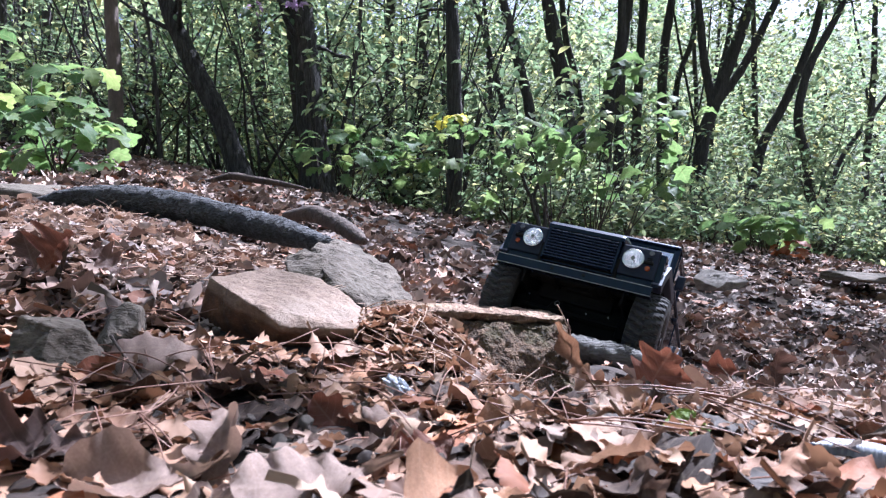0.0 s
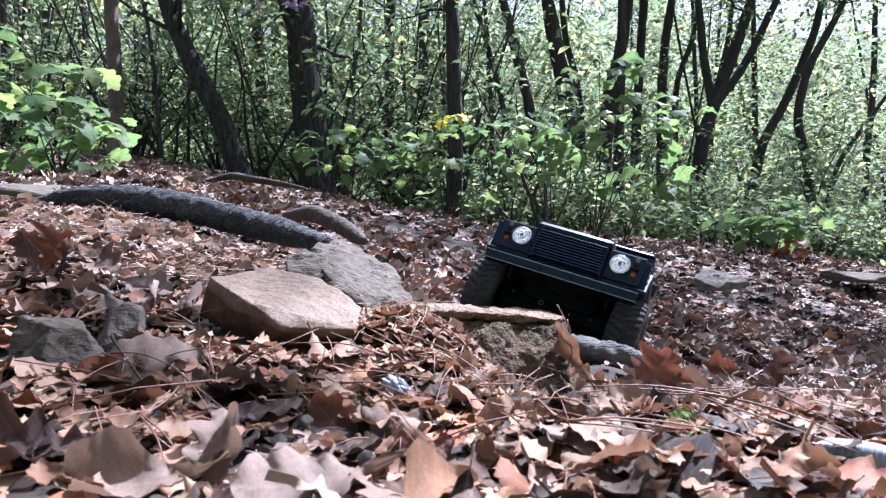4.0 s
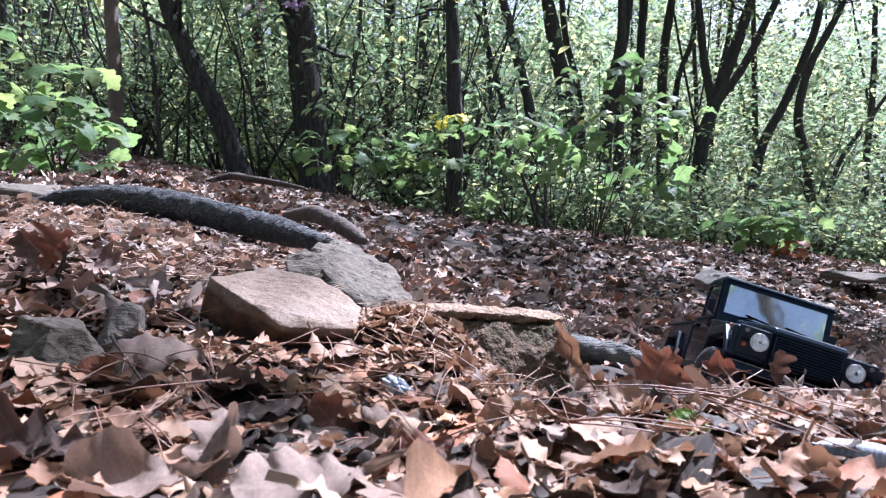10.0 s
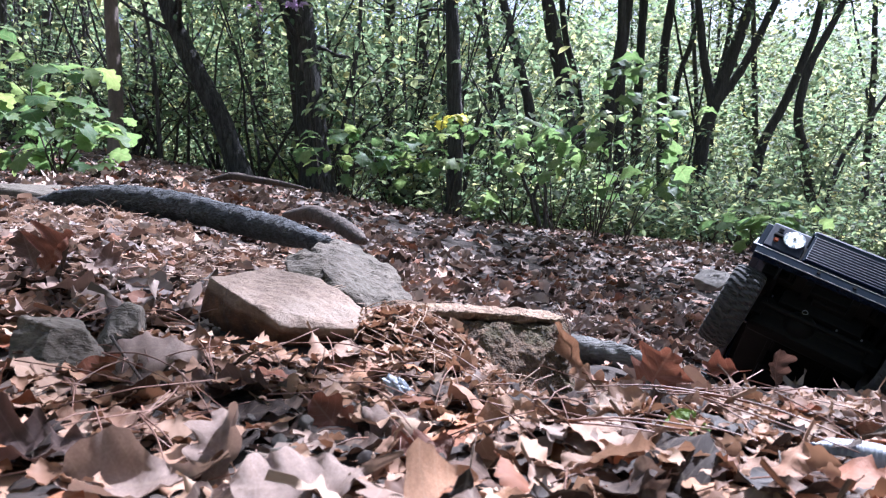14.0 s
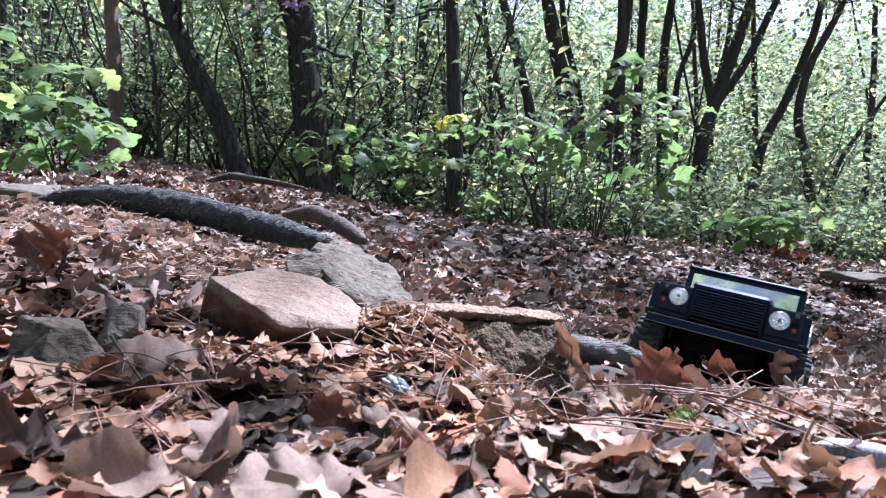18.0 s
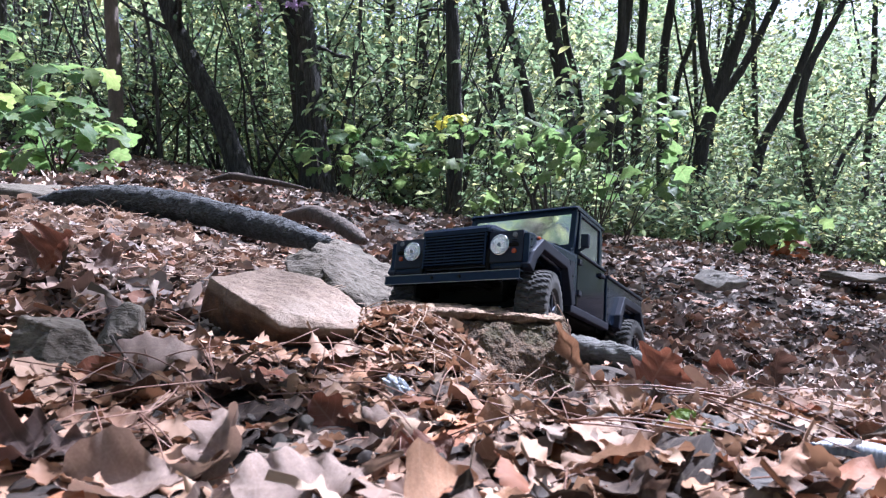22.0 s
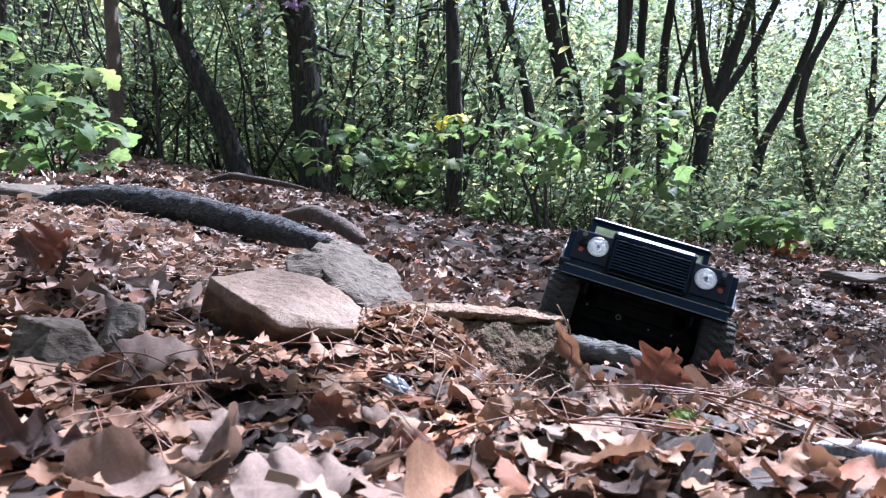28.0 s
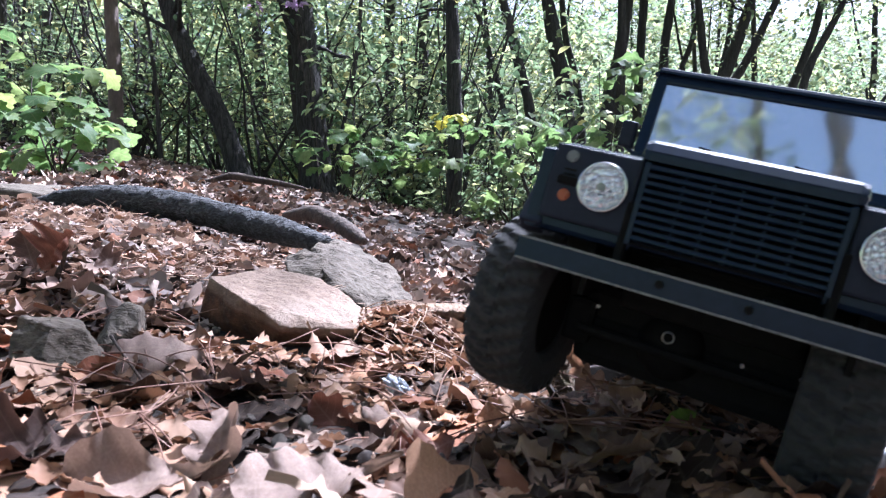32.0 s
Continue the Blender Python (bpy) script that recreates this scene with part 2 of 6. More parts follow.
shaded_rust = ramp(nt, noise_of(nt, 60, 4, 0.6), [(0.35, (0.035, 0.016, 0.009)), (0.7, (0.13, 0.058, 0.026))])
nt.links.new(mix(nt, rust_shade, clean, shaded_rust), bsdf.inputs["Base Color"])
M_ROCK_GREY = surface("grey_rock", (0.030, 0.023, 0.017), (0.150, 0.122, 0.094), 14, 0.92, 1.0, 0.004, 7, (0.8, 1.3, 2.0), 0.0, (0.08, 0.066, 0.05))
M_ROCK_CRUST = surface("crusted_rock", (0.07, 0.042, 0.028), (0.40, 0.27, 0.185), 30, 0.95, 1.0, 0.006, 5, None, 0.0, (0.24, 0.17, 0.11))
M_PEBBLE = surface("pebble", (0.05, 0.043, 0.037), (0.17, 0.145, 0.122), 40, 0.85, 0.6, 0.001)
M_NEEDLE = surface("pine_needle", (0.07, 0.032, 0.022), (0.23, 0.115, 0.075), 25, 0.6, 0.2, 0.0003)
M_STRAW = surface("pine_straw", (0.13, 0.075, 0.045), (0.36, 0.235, 0.155), 60, 0.6, 0.2, 0.0003)
M_SHRED = leaf_material("shredded_leaf", [(0.0, (0.05, 0.03, 0.024)), (0.3, (0.15, 0.095, 0.07)), (0.6, (0.28, 0.195, 0.15)), (0.85, (0.40, 0.31, 0.255)), (1.0, (0.16, 0.135, 0.13))], False, 0.3, 0.7, False)
M_HEAP = leaf_material("banked_leaf_scraps", [(0.0, (0.06, 0.03, 0.02)), (0.3, (0.22, 0.12, 0.07)), (0.6, (0.34, 0.21, 0.135)), (0.85, (0.44, 0.31, 0.22)), (1.0, (0.2, 0.085, 0.045))], False, 0.2, 0.7, False)
M_TWIG_PALE = surface("pale_twig", (0.16, 0.10, 0.07), (0.38, 0.27, 0.2), 40, 0.8, 0.4, 0.0006)
M_RUSSET = leaf_material("withered_leaf", [(0.0, (0.20, 0.06, 0.025)), (1.0, (0.32, 0.12, 0.05))], False, 0.4, 0.6)
M_FOIL = surface("crumpled_foil", (0.2, 0.23, 0.3), (0.45, 0.47, 0.5), 120, 0.35, 0.6, 0.001, 5, None, 0.3)
M_RIBBED = surface("weathered_white_plastic", (0.12, 0.13, 0.155), (0.26, 0.275, 0.31), 50, 0.5, 0.3, 0.0005)
M_FRESH = leaf_material("small_green_leaf", [(0.0, (0.10, 0.26, 0.06)), (1.0, (0.3, 0.4, 0.05))], True, 0.4, 0.4)
M_GREEN_FAR = leaf_material("distant_leaf", [(0.0, (0.062, 0.078, 0.036)), (0.5, (0.084, 0.103, 0.047)), (1.0, (0.118, 0.136, 0.06))], False, 0.6, 0.5, False, (1.3, 1.25, 1.1))

M_LOG = surface("weathered_grey_wood", (0.035, 0.034, 0.033), (0.19, 0.18, 0.17), 20, 0.9, 1.0, 0.003, 5, (1, 4, 4))
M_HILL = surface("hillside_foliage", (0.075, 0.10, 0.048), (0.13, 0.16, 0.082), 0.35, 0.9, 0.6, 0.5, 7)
M_ROCK_FACE = surface("dark_crusted_rock", (0.025, 0.016, 0.010), (0.25, 0.155, 0.088), 40, 0.95, 1.0, 0.007, 4, None, 0.0, (0.085, 0.064, 0.026))
M_TAN = leaf_material("tan_leaf", [(0.0, (0.225, 0.125, 0.076)), (0.5, (0.306, 0.194, 0.132)), (1.0, (0.378, 0.267, 0.2))], True, 0.3, 0.6)


# ---- the ground: one sheet to the horizon, fine near the camera ----
def ground_sheet():
    rad = np.concatenate([[0.0], np.geomspace(0.05, 6, 150), np.geomspace(6.5, 900, 50)])
    ang = np.concatenate([np.linspace(-0.72, 0.72, 260), np.linspace(0.72, 2 * np.pi - 0.72, 72)[1:-1]])
    r, a = np.meshgrid(rad, ang, indexing="ij")
    x, y = r * np.sin(a), r * np.cos(a)
    z = height(x, y)
    v = np.stack([x, y, z], -1).reshape(-1, 3)
    n, m = r.shape
    i, j = np.meshgrid(np.arange(n - 1), np.arange(m), indexing="ij")
    k = (j + 1) % m
    f = np.stack([i * m + j, i * m + k, (i + 1) * m + k, (i + 1) * m + j], -1).reshape(-1, 4)
    return raw_mesh("ground", v, f, M_SOIL)


ground = tagged(new("ground", ground_sheet()), "brown woodland soil sloping up under dry leaves", "ground", "", "structure")


def lobed_leaf(lobes=3, width=0.36, cut=0.5, cup=0.5, bend=0.4, twist=0.3, ruffle=0.03, seed=0, stations=20, stalk=True, fine=True, crumple=1.0):
    """A lobed dry leaf one unit long along y, its edges rolled and waved: vertices, quads, uv."""
    gen = np.random.default_rng(seed)
    s = np.linspace(0, 1, stations)
    env = np.sin(np.pi * np.clip(s, 0.015, 0.992) ** 1.2) ** 0.75
    if stalk:
        s = np.concatenate([[-0.24, -0.03], s])
        env = np.concatenate([[0, 0], env])
    cols = np.array((-1, -0.8, -0.45, 0, 0.45, 0.8, 1.0)) if fine else np.array((-1, 0, 1.0))
    out = []
    fold, curl = gen.uniform(-0.1, 0.3) * crumple, gen.uniform(-0.45, 0.45) * crumple
    for side in (0, 1):
        wave = (0.5 - 0.5 * np.cos(2 * np.pi * (s * (lobes + 0.5) + gen.uniform(-0.12, 0.12)))) ** 0.8
        out.append(width * env * (1 - cut + cut * wave) * gen.uniform(0.94, 1.05, len(s)) + 0.007)
        torn = gen.integers(2, len(s) - 3)
        if gen.random() < 0.3:
            out[-1][torn:torn + 2] *= gen.uniform(0.3, 0.7)
    half = np.where(cols[None] < 0, out[0][:, None], out[1][:, None])
    c = np.abs(cols)[None]
    x = cols[None] * half
    y = s[:, None] + 0.16 * c ** 1.6 * half
    roll = np.where(cols[None] < 0, gen.uniform(0.2, 1.5), gen.uniform(0.2, 1.5)) * cup
    swell = 1 + 0.6 * np.sin(6.0 * s + gen.uniform(0, 6))[:, None]
    z = roll * half * c ** 2.4 * swell
    z = z + ruffle * 1.6 * np.sin(2 * np.pi * s * (lobes + 0.5) + gen.uniform(0, 6))[:, None] * c * np.sign(cols)[None]
    z = z + fold * half * c + 0.5 * ruffle * gen.standard_normal(x.shape) * (0.3 + 0.7 * c)
    z = z + curl * half * c * np.sin(3.2 * s + gen.uniform(0, 6))[:, None]
    x = x * (1 - 0.25 * np.clip(np.abs(roll), 0, 1) * c ** 2)
    uv = np.stack([cols[None] * half, np.broadcast_to(s[:, None], x.shape)], -1)
    t = twist * (s - 0.5)[:, None]
    x, z = x * np.cos(t) - z * np.sin(t), x * np.sin(t) + z * np.cos(t)
    z = z + bend * (y - 0.45) ** 2 + gen.uniform(-0.9, 0.9) * np.clip(y - 0.75, 0, 1) ** 2
    v = np.stack([x, y - 0.5, z], -1).reshape(-1, 3)
    n, m = x.shape
    i, j = np.meshgrid(np.arange(n - 1), np.arange(m - 1), indexing="ij")
    f = np.stack([i * m + j, i * m + j + 1, (i + 1) * m + j + 1, (i + 1) * m + j], -1).reshape(-1, 4)
    return v, f, uv.reshape(-1, 2)


LEAVES_PLAIN = [lobed_leaf(2 + k % 2, 0.38, 0.3, 0.3 * (-1) ** k, 0.35 * (-1) ** (k // 2), 0.3, 0.03, 50 + k, 9, False, False) for k in range(8)]
LEAVES_MID = [lobed_leaf(3, 0.40, 0.2, 0.28 * (-1) ** k, 0.4 - 0.2 * (k % 4), 0.3, 0.03, 70 + k, 12, True, True) for k in range(10)]
LEAVES_BROAD = [lobed_leaf(2 + k % 3, 0.30 + 0.035 * (k % 4), 0.14 + 0.05 * (k % 3), (-1) ** k * (0.10 + 0.09 * (k % 4)), 0.3 - 0.15 * (k % 5),
                           0.4 * (k % 3) - 0.4, 0.022, 120 + k, 22, True, True, 0.7) for k in range(22)]
LEAF_MESHES = [raw_mesh("fallen_leaf", v, f, M_DRY_ONE, uv) for v, f, uv in LEAVES_BROAD]


def leaf_poses(x, y, lift, steep, gen):
    n = len(x)
    steep = steep * (0.55 + 1.7 * gen.random(n) ** 3)
    mats = turns(gen.normal(0, 1, n) * steep, gen.normal(0, 1, n) * steep, gen.uniform(0, 2 * np.pi, n))
    mats[gen.random(n) < 0.5] *= -1.0
    mats[:, :, 0] *= np.sign(np.linalg.det(mats))[:, None]
    return np.stack([x, y, height(x, y) + lift], -1), mats


# stones and roots that keep the litter off: middle and half widths
BARE = ((-0.135, 0.635, 0.082, 0.062), (-0.118, 0.90, 0.085, 0.10), (0.065, 0.705, 0.095, 0.105), (-0.296, 0.52, 0.033, 0.03), (0.17, 0.69, 0.065, 0.025), (-0.02, 0.625, 0.085, 0.05),
        (-0.092, 0.375, 0.004, 0.008), (0.72, 1.75, 0.07, 0.06), (-1.0, 1.66, 0.3, 0.06), (-0.72, 1.56, 0.2, 0.06), (-0.52, 1.44, 0.14, 0.06), (-0.34, 1.3, 0.14, 0.07), (-0.22, 1.18, 0.1, 0.06))


# single leaves that stand free of the carpet
FREE = ((0.190, 0.620), (0.131, 0.645), (-0.069, 0.430), (-0.216, 0.510), (-0.111, 0.335), (-0.133, 0.290), (-0.144, 0.460), (-0.060, 0.285), (-0.427, 0.700), (-0.389, 0.690),
        (-0.356, 0.720), (0.309, 0.630), (0.270, 0.660), (0.294, 0.500), (0.091, 0.300), (-0.029, 0.420), (-0.010, 0.360), (0.099, 0.400), (0.186, 0.500), (0.152, 0.560),
        (-0.297, 0.500), (-0.193, 0.320))


def clear(x, y):
    ok = np.ones(len(x), bool)
    for a, b, c, d in BARE:
        ok &= ((x - a) / (c + 0.018)) ** 2 + ((y - b) / (d + 0.018)) ** 2 > 1
    for a, b in FREE:
        ok &= ((x - a * 0.95) / 0.02) ** 2 + ((y - b * 0.95) / 0.028) ** 2 > 1
    return ok


def litter():
    gen = np.random.default_rng(3)
    # the nearest leaves, each one its own
    n = 420
    y = 0.26 + 0.42 * gen.random(n) ** 0.8
    x = gen.uniform(-0.70, 0.72, n) * y
    ok = np.flatnonzero(clear(x, y))[:300]
    x, y, n = x[ok], y[ok], len(ok)
    places, mats = leaf_poses(x, y, gen.uniform(0.001, 0.008, n), 0.19, gen)
    for k in range(n):
        size = gen.uniform(0.034, 0.07)
        ob = new("fallen_leaf", LEAF_MESHES[gen.integers(len(LEAF_MESHES))])
        m = Matrix(mats[k].tolist()).to_4x4()
        ob.matrix_world = Matrix.Translation(places[k].tolist()) @ m @ Matrix.Scale(size, 4)
        ob.parent = ground
    # the rest of the carpet
    bands = ((0.22, 0.7, 620, 0.024, 0.058, 0.22), (0.6, 1.4, 3400, 0.036, 0.072, 0.36), (1.3, 2.6, 7000, 0.042, 0.078, 0.34), (2.5, 6.0, 15000, 0.045, 0.08, 0.3))
    for near, far, count, small, large, steep in bands:
        y = np.sqrt(gen.uniform(near ** 2, far ** 2, count))
        x = gen.uniform(-0.74, 0.76, count) * y
        ok = clear(x, y) & ((y < 1.9) | (x > 0.15 * y) | (gen.random(count) < 0.4))
        x, y = x[ok], y[ok]
        count = len(x)
        places, mats = leaf_poses(x, y, gen.uniform(0.001, 0.012, count), steep, gen)
        shapes = LEAVES_BROAD if far < 1 else LEAVES_MID if far < 3 else LEAVES_PLAIN
        sizes = (small + (large * 1.15 - small) * gen.random(count) ** 1.3) * np.where((x < -0.12 * y) & (y > 0.72) & (y < 2.2), 0.6, 1.0)
        v, f, uv = scatter(shapes, gen.integers(0, len(shapes), count), places, mats, sizes)
        ob = new("leaf_litter", raw_mesh("leaf_litter", v, f, M_DRY_NEAR if far < 1 else M_DRY, uv))
        tagged(ob, "thick carpet of dry brown fallen oak leaves", "leaf litter", "", "stuff")
    # the same carpet beside and behind the view
    count = 16000
    r, a = np.sqrt(gen.uniform(0.3 ** 2, 7.5 ** 2, count)), gen.uniform(0, 2 * np.pi, count)
    x, y = r * np.sin(a), r * np.cos(a)
    ok = (y < 0) | (np.abs(x) > 0.76 * y)
    x, y = x[ok], y[ok]
    places, mats = leaf_poses(x, y, gen.uniform(0.001, 0.012, len(x)), 0.22, gen)
    v, f, uv = scatter(LEAVES_PLAIN, gen.integers(0, 8, len(x)), places, mats, gen.uniform(0.08, 0.15, len(x)))
    tagged(new("leaf_litter", raw_mesh("leaf_litter", v, f, M_DRY, uv)), "thick carpet of dry brown fallen oak leaves", "leaf litter", "", "stuff")
    # crumbled bits of leaf
    count = 4200
    y = np.sqrt(gen.uniform(0.22 ** 2, 1.6 ** 2, count))
    x = gen.uniform(-0.74, 0.76, count) * y
    places, mats = leaf_poses(x, y, gen.uniform(0.0, 0.006, count), 0.35, gen)
    v, f, uv = scatter(LEAVES_PLAIN, gen.integers(0, 8, count), places, mats, gen.uniform(0.006, 0.02, count))
    tagged(new("leaf_crumbs", raw_mesh("leaf_crumbs", v, f, M_DRY, uv)), "crumbled brown leaf fragments on the soil", "leaf litter", "", "stuff")
    # torn scraps lying on top of the near leaves
    count = 1900
    y = np.sqrt(gen.uniform(0.27 ** 2, 0.74 ** 2, count))
    x = gen.uniform(-0.72, 0.74, count) * y
    ok = clear(x, y)
    x, y = x[ok], y[ok]
    places, mats = leaf_poses(x, y, gen.uniform(0.006, 0.014, len(x)), 0.4, gen)
    v, f, uv = scatter(LEAVES_MID, gen.integers(0, 10, len(x)), places, mats, 0.007 + 0.02 * gen.random(len(x)) ** 2)
    tagged(new("leaf_crumbs", raw_mesh("leaf_crumbs", v, f, M_HEAP, uv)), "torn orange-brown leaf scraps on the litter", "leaf litter", "", "stuff")
    # pine needles
    pieces = []
    for k in range(760):
        y = 0.3 + 1.3 * gen.random()
        x = gen.uniform(-0.72, 0.74 if k % 3 else 0.0) * y
        a, long = gen.uniform(0, 2 * np.pi), gen.uniform(0.03, 0.085)
        if not clear(np.array([x]), np.array([y]))[0]:
            continue
        dx, dy = math.cos(a) * long, math.sin(a) * long
        tilt, bow = gen.normal(0, 0.012), gen.uniform(-0.006, 0.01)
        z = float(height(x, y)) + gen.uniform(0.006, 0.018)
        pieces.append(tube([(x, y, z), (x + dx / 2 - dy * bow * 8, y + dy / 2 + dx * bow * 8, z + tilt / 2 + 0.003), (x + dx, y + dy, z + tilt)], 0.00048, 3))
    v, f = joined(pieces)
    tagged(new("pine_needles", raw_mesh("pine_needles", v, f, M_NEEDLE)), "scattered dry reddish pine needles on leaves", "pine needles", "", "stuff")


litter()


def straw():
    """Pale pine straw and shredded leaf on the sunny bank, long needles down the near slope."""
    gen = np.random.default_rng(13)
    count = 5200
    y = np.sqrt(gen.uniform(0.70 ** 2, 1.55 ** 2, count))
    x = gen.uniform(-0.72, -0.10, count) * y
    ok = clear(x, y)
    x, y = x[ok], y[ok]
    places, mats = leaf_poses(x, y, gen.uniform(0.006, 0.016, len(x)), 0.4, gen)
    sizes = (0.009 + 0.034 * gen.random(len(x)) ** 2) * (0.6 + 0.4 * y)
    v, f, uv = scatter(LEAVES_PLAIN, gen.integers(0, 8, len(x)), places, mats, sizes)
    tagged(new("leaf_crumbs", raw_mesh("leaf_crumbs", v, f, M_SHRED, uv)), "shredded pale tan leaf scraps on the bank", "leaf litter", "", "stuff")
    pieces = []
    for k in range(800):
        y = 0.70 + 0.8 * gen.random()
        x = gen.uniform(-0.70, -0.08) * y
        a, long = gen.uniform(0, 2 * np.pi), gen.uniform(0.02, 0.06)
        if not clear(np.array([x]), np.array([y]))[0]:
            continue
        dx, dy, z = math.cos(a) * long, math.sin(a) * long, float(height(x, y)) + gen.uniform(0.008, 0.02)
        tilt = gen.normal(0, 0.008)
        pieces.append(tube([(x, y, z), (x + dx / 2 + gen.normal(0, 0.002), y + dy / 2, z + tilt / 2 + 0.002), (x + dx, y + dy, z + tilt)], gen.uniform(0.0004, 0.0008), 3))
    v, f = joined(pieces)
    tagged(new("pine_straw", raw_mesh("pine_straw", v, f, M_STRAW)), "pale tan pine straw strewn over the bank", "pine needles", "", "stuff")
    pieces = []
    for k in range(34):
        y = gen.uniform(0.36, 0.62)
        x = gen.uniform(-0.62, 0.45 if k % 3 else 0.0) * y
        a = gen.normal(-1.0, 0.45) + (math.pi if k % 4 == 0 else 0)
        z = float(height(x, y)) + gen.uniform(0.012, 0.022)
        for _ in range(gen.integers(1, 4)):
            b, long = a + gen.normal(0, 0.10), gen.uniform(0.04, 0.10)
            ex, ey = x + math.cos(b) * long, y + math.sin(b) * long
            ez = float(height(ex, max(ey, 0.25))) + gen.uniform(0.008, 0.024)
            mid = ((x + ex) / 2 + gen.normal(0, 0.003), (y + ey) / 2, (z + ez) / 2 + gen.uniform(0.0, 0.006))
            pieces.append(tube(curve_points([(x, y, z), mid, (ex, ey, ez)], 8), np.linspace(0.0007, 0.00035, 8), 4))
    v, f = joined(pieces)
    tagged(new("pine_needles", raw_mesh("pine_needles", v, f, M_NEEDLE)), "long reddish-brown pine needles in small bundles", "pine needles", "", "stuff")


straw()


def heap():
    """Crumbled leaf, shreds and needles banked against the ledge."""
    gen = np.random.default_rng(17)
    count = 420
    y = gen.uniform(0.565, 0.665, count)
    x = gen.uniform(-0.085, 0.075, count)
    places, mats = leaf_poses(x, y, gen.uniform(0.002, 0.010, count), 0.4, gen)
    v, f, uv = scatter(LEAVES_MID, gen.integers(0, 10, count), places, mats, 0.009 + 0.02 * gen.random(count) ** 2)
    tagged(new("leaf_crumbs", raw_mesh("leaf_crumbs", v, f, M_HEAP, uv)), "orange-tan leaf scraps banked against the ledge", "leaf litter", "", "stuff")
    pieces = []
    for k in range(80):
        x, y = gen.uniform(-0.08, 0.10), gen.uniform(0.555, 0.655)
        a, long = gen.normal(-1.1, 0.7), gen.uniform(0.018, 0.055)
        ex, ey = x + math.cos(a) * long, y + math.sin(a) * long
        z, ez = float(height(x, y)) + gen.uniform(0.006, 0.016), float(height(ex, ey)) + gen.uniform(0.006, 0.016)
        pieces.append(tube(curve_points([(x, y, z), ((x + ex) / 2 + gen.normal(0, 0.002), (y + ey) / 2, (z + ez) / 2 + 0.003), (ex, ey, ez)], 6), np.linspace(0.0006, 0.0003, 6), 4))
    v, f = joined(pieces)
    tagged(new("pine_needles", raw_mesh("pine_needles", v, f, M_STRAW)), "pine needles hanging down the ledge", "pine needles", "", "stuff")


heap()


# ---- rocks, roots and loose things on the ground ----
def rock_mesh(name, size, cuts, material, rough=0.03, seed=0, detail=5):
    """A stone: a ball cut by planes (normal, distance in units of the half size), then weathered."""
    bm = bmesh.new()
    bmesh.ops.create_icosphere(bm, subdivisions=detail, radius=1.5)
    for v in bm.verts:
        c = v.co
        for n, d in cuts:
            n = Vector(n).normalized()
            over = c.dot(n) - d
            if over > 0:
                c -= n * over
        w = noise.fractal(c * 2.2 + Vector((seed, 0, 0)), 0.9, 2.1, 5)
        w2 = noise.noise(c * 9 + Vector((0, seed, 0)))
        v.co = c + c.normalized() * (w * rough * 1.4 + w2 * rough * 0.4)
        v.co = Vector((v.co.x * size[0] / 2, v.co.y * size[1] / 2, v.co.z * size[2] / 2))
    shade(bm)
    me = bpy.data.meshes.new(name)
    bm.to_mesh(me)
    bm.free()
    me.materials.append(material)
    return me


BOX = [((1, 0, 0), 1), ((-1, 0, 0), 1), ((0, 1, 0), 1), ((0, -1, 0), 1), ((0, 0, 1), 1), ((0, 0, -1), 1)]


def rock(name, place, size, turn, cuts, material, label, rough=0.03, seed=0, detail=5, category="rock"):
    ob = new(name, rock_mesh(name, size, BOX + cuts, material, rough, seed, detail))
    ob.matrix_world = pose(*place, *turn)
    return tagged(ob, label, category)


def hull_rock(name, corners, material, label, edge=0.004, rough=0.002, seed=0, grain=0.0045):
    """A broken stone from its few corners: the hull, blunted, then weathered."""
    c = Vector(np.mean(corners, 0))
    bm = bmesh.new()
    for p in corners:
        bm.verts.new(Vector(p) - c)
    got = bmesh.ops.convex_hull(bm, input=bm.verts)
    bmesh.ops.delete(bm, geom=[g for g in got["geom_interior"] if isinstance(g, bmesh.types.BMVert)], context="VERTS")
    bmesh.ops.dissolve_limit(bm, angle_limit=0.12, verts=bm.verts, edges=bm.edges)
    bmesh.ops.bevel(bm, geom=bm.edges[:], offset=edge, segments=2, affect="EDGES", profile=0.6)
    bmesh.ops.triangulate(bm, faces=bm.faces)
    for _ in range(6):
        long = [e for e in bm.edges if e.calc_length() > grain * 1.6]
        if not long:
            break
        bmesh.ops.subdivide_edges(bm, edges=long, cuts=1)
        bmesh.ops.triangulate(bm, faces=bm.faces)
    bm.normal_update()
    moved = []
    for v in bm.verts:
        q = v.co * 40 + Vector((seed, 0, 0))
        w = noise.fractal(q, 0.8, 2.0, 5) * rough * 1.6 + noise.noise(v.co * 190 + Vector((0, seed, 0))) * rough * 0.5
        w -= max(0.0, noise.noise(v.co * 26 + Vector((seed, 5, 0))) - 0.2) * rough * 3.5
        moved.append(v.co + v.normal * w)
    for v, q in zip(bm.verts, moved):
        v.co = q
    shade(bm)
    me = bpy.data.meshes.new(name)
    bm.to_mesh(me)
    bm.free()
    me.materials.append(material)
    ob = new(name, me)
    ob.location = c
    return tagged(ob, label, "rock")


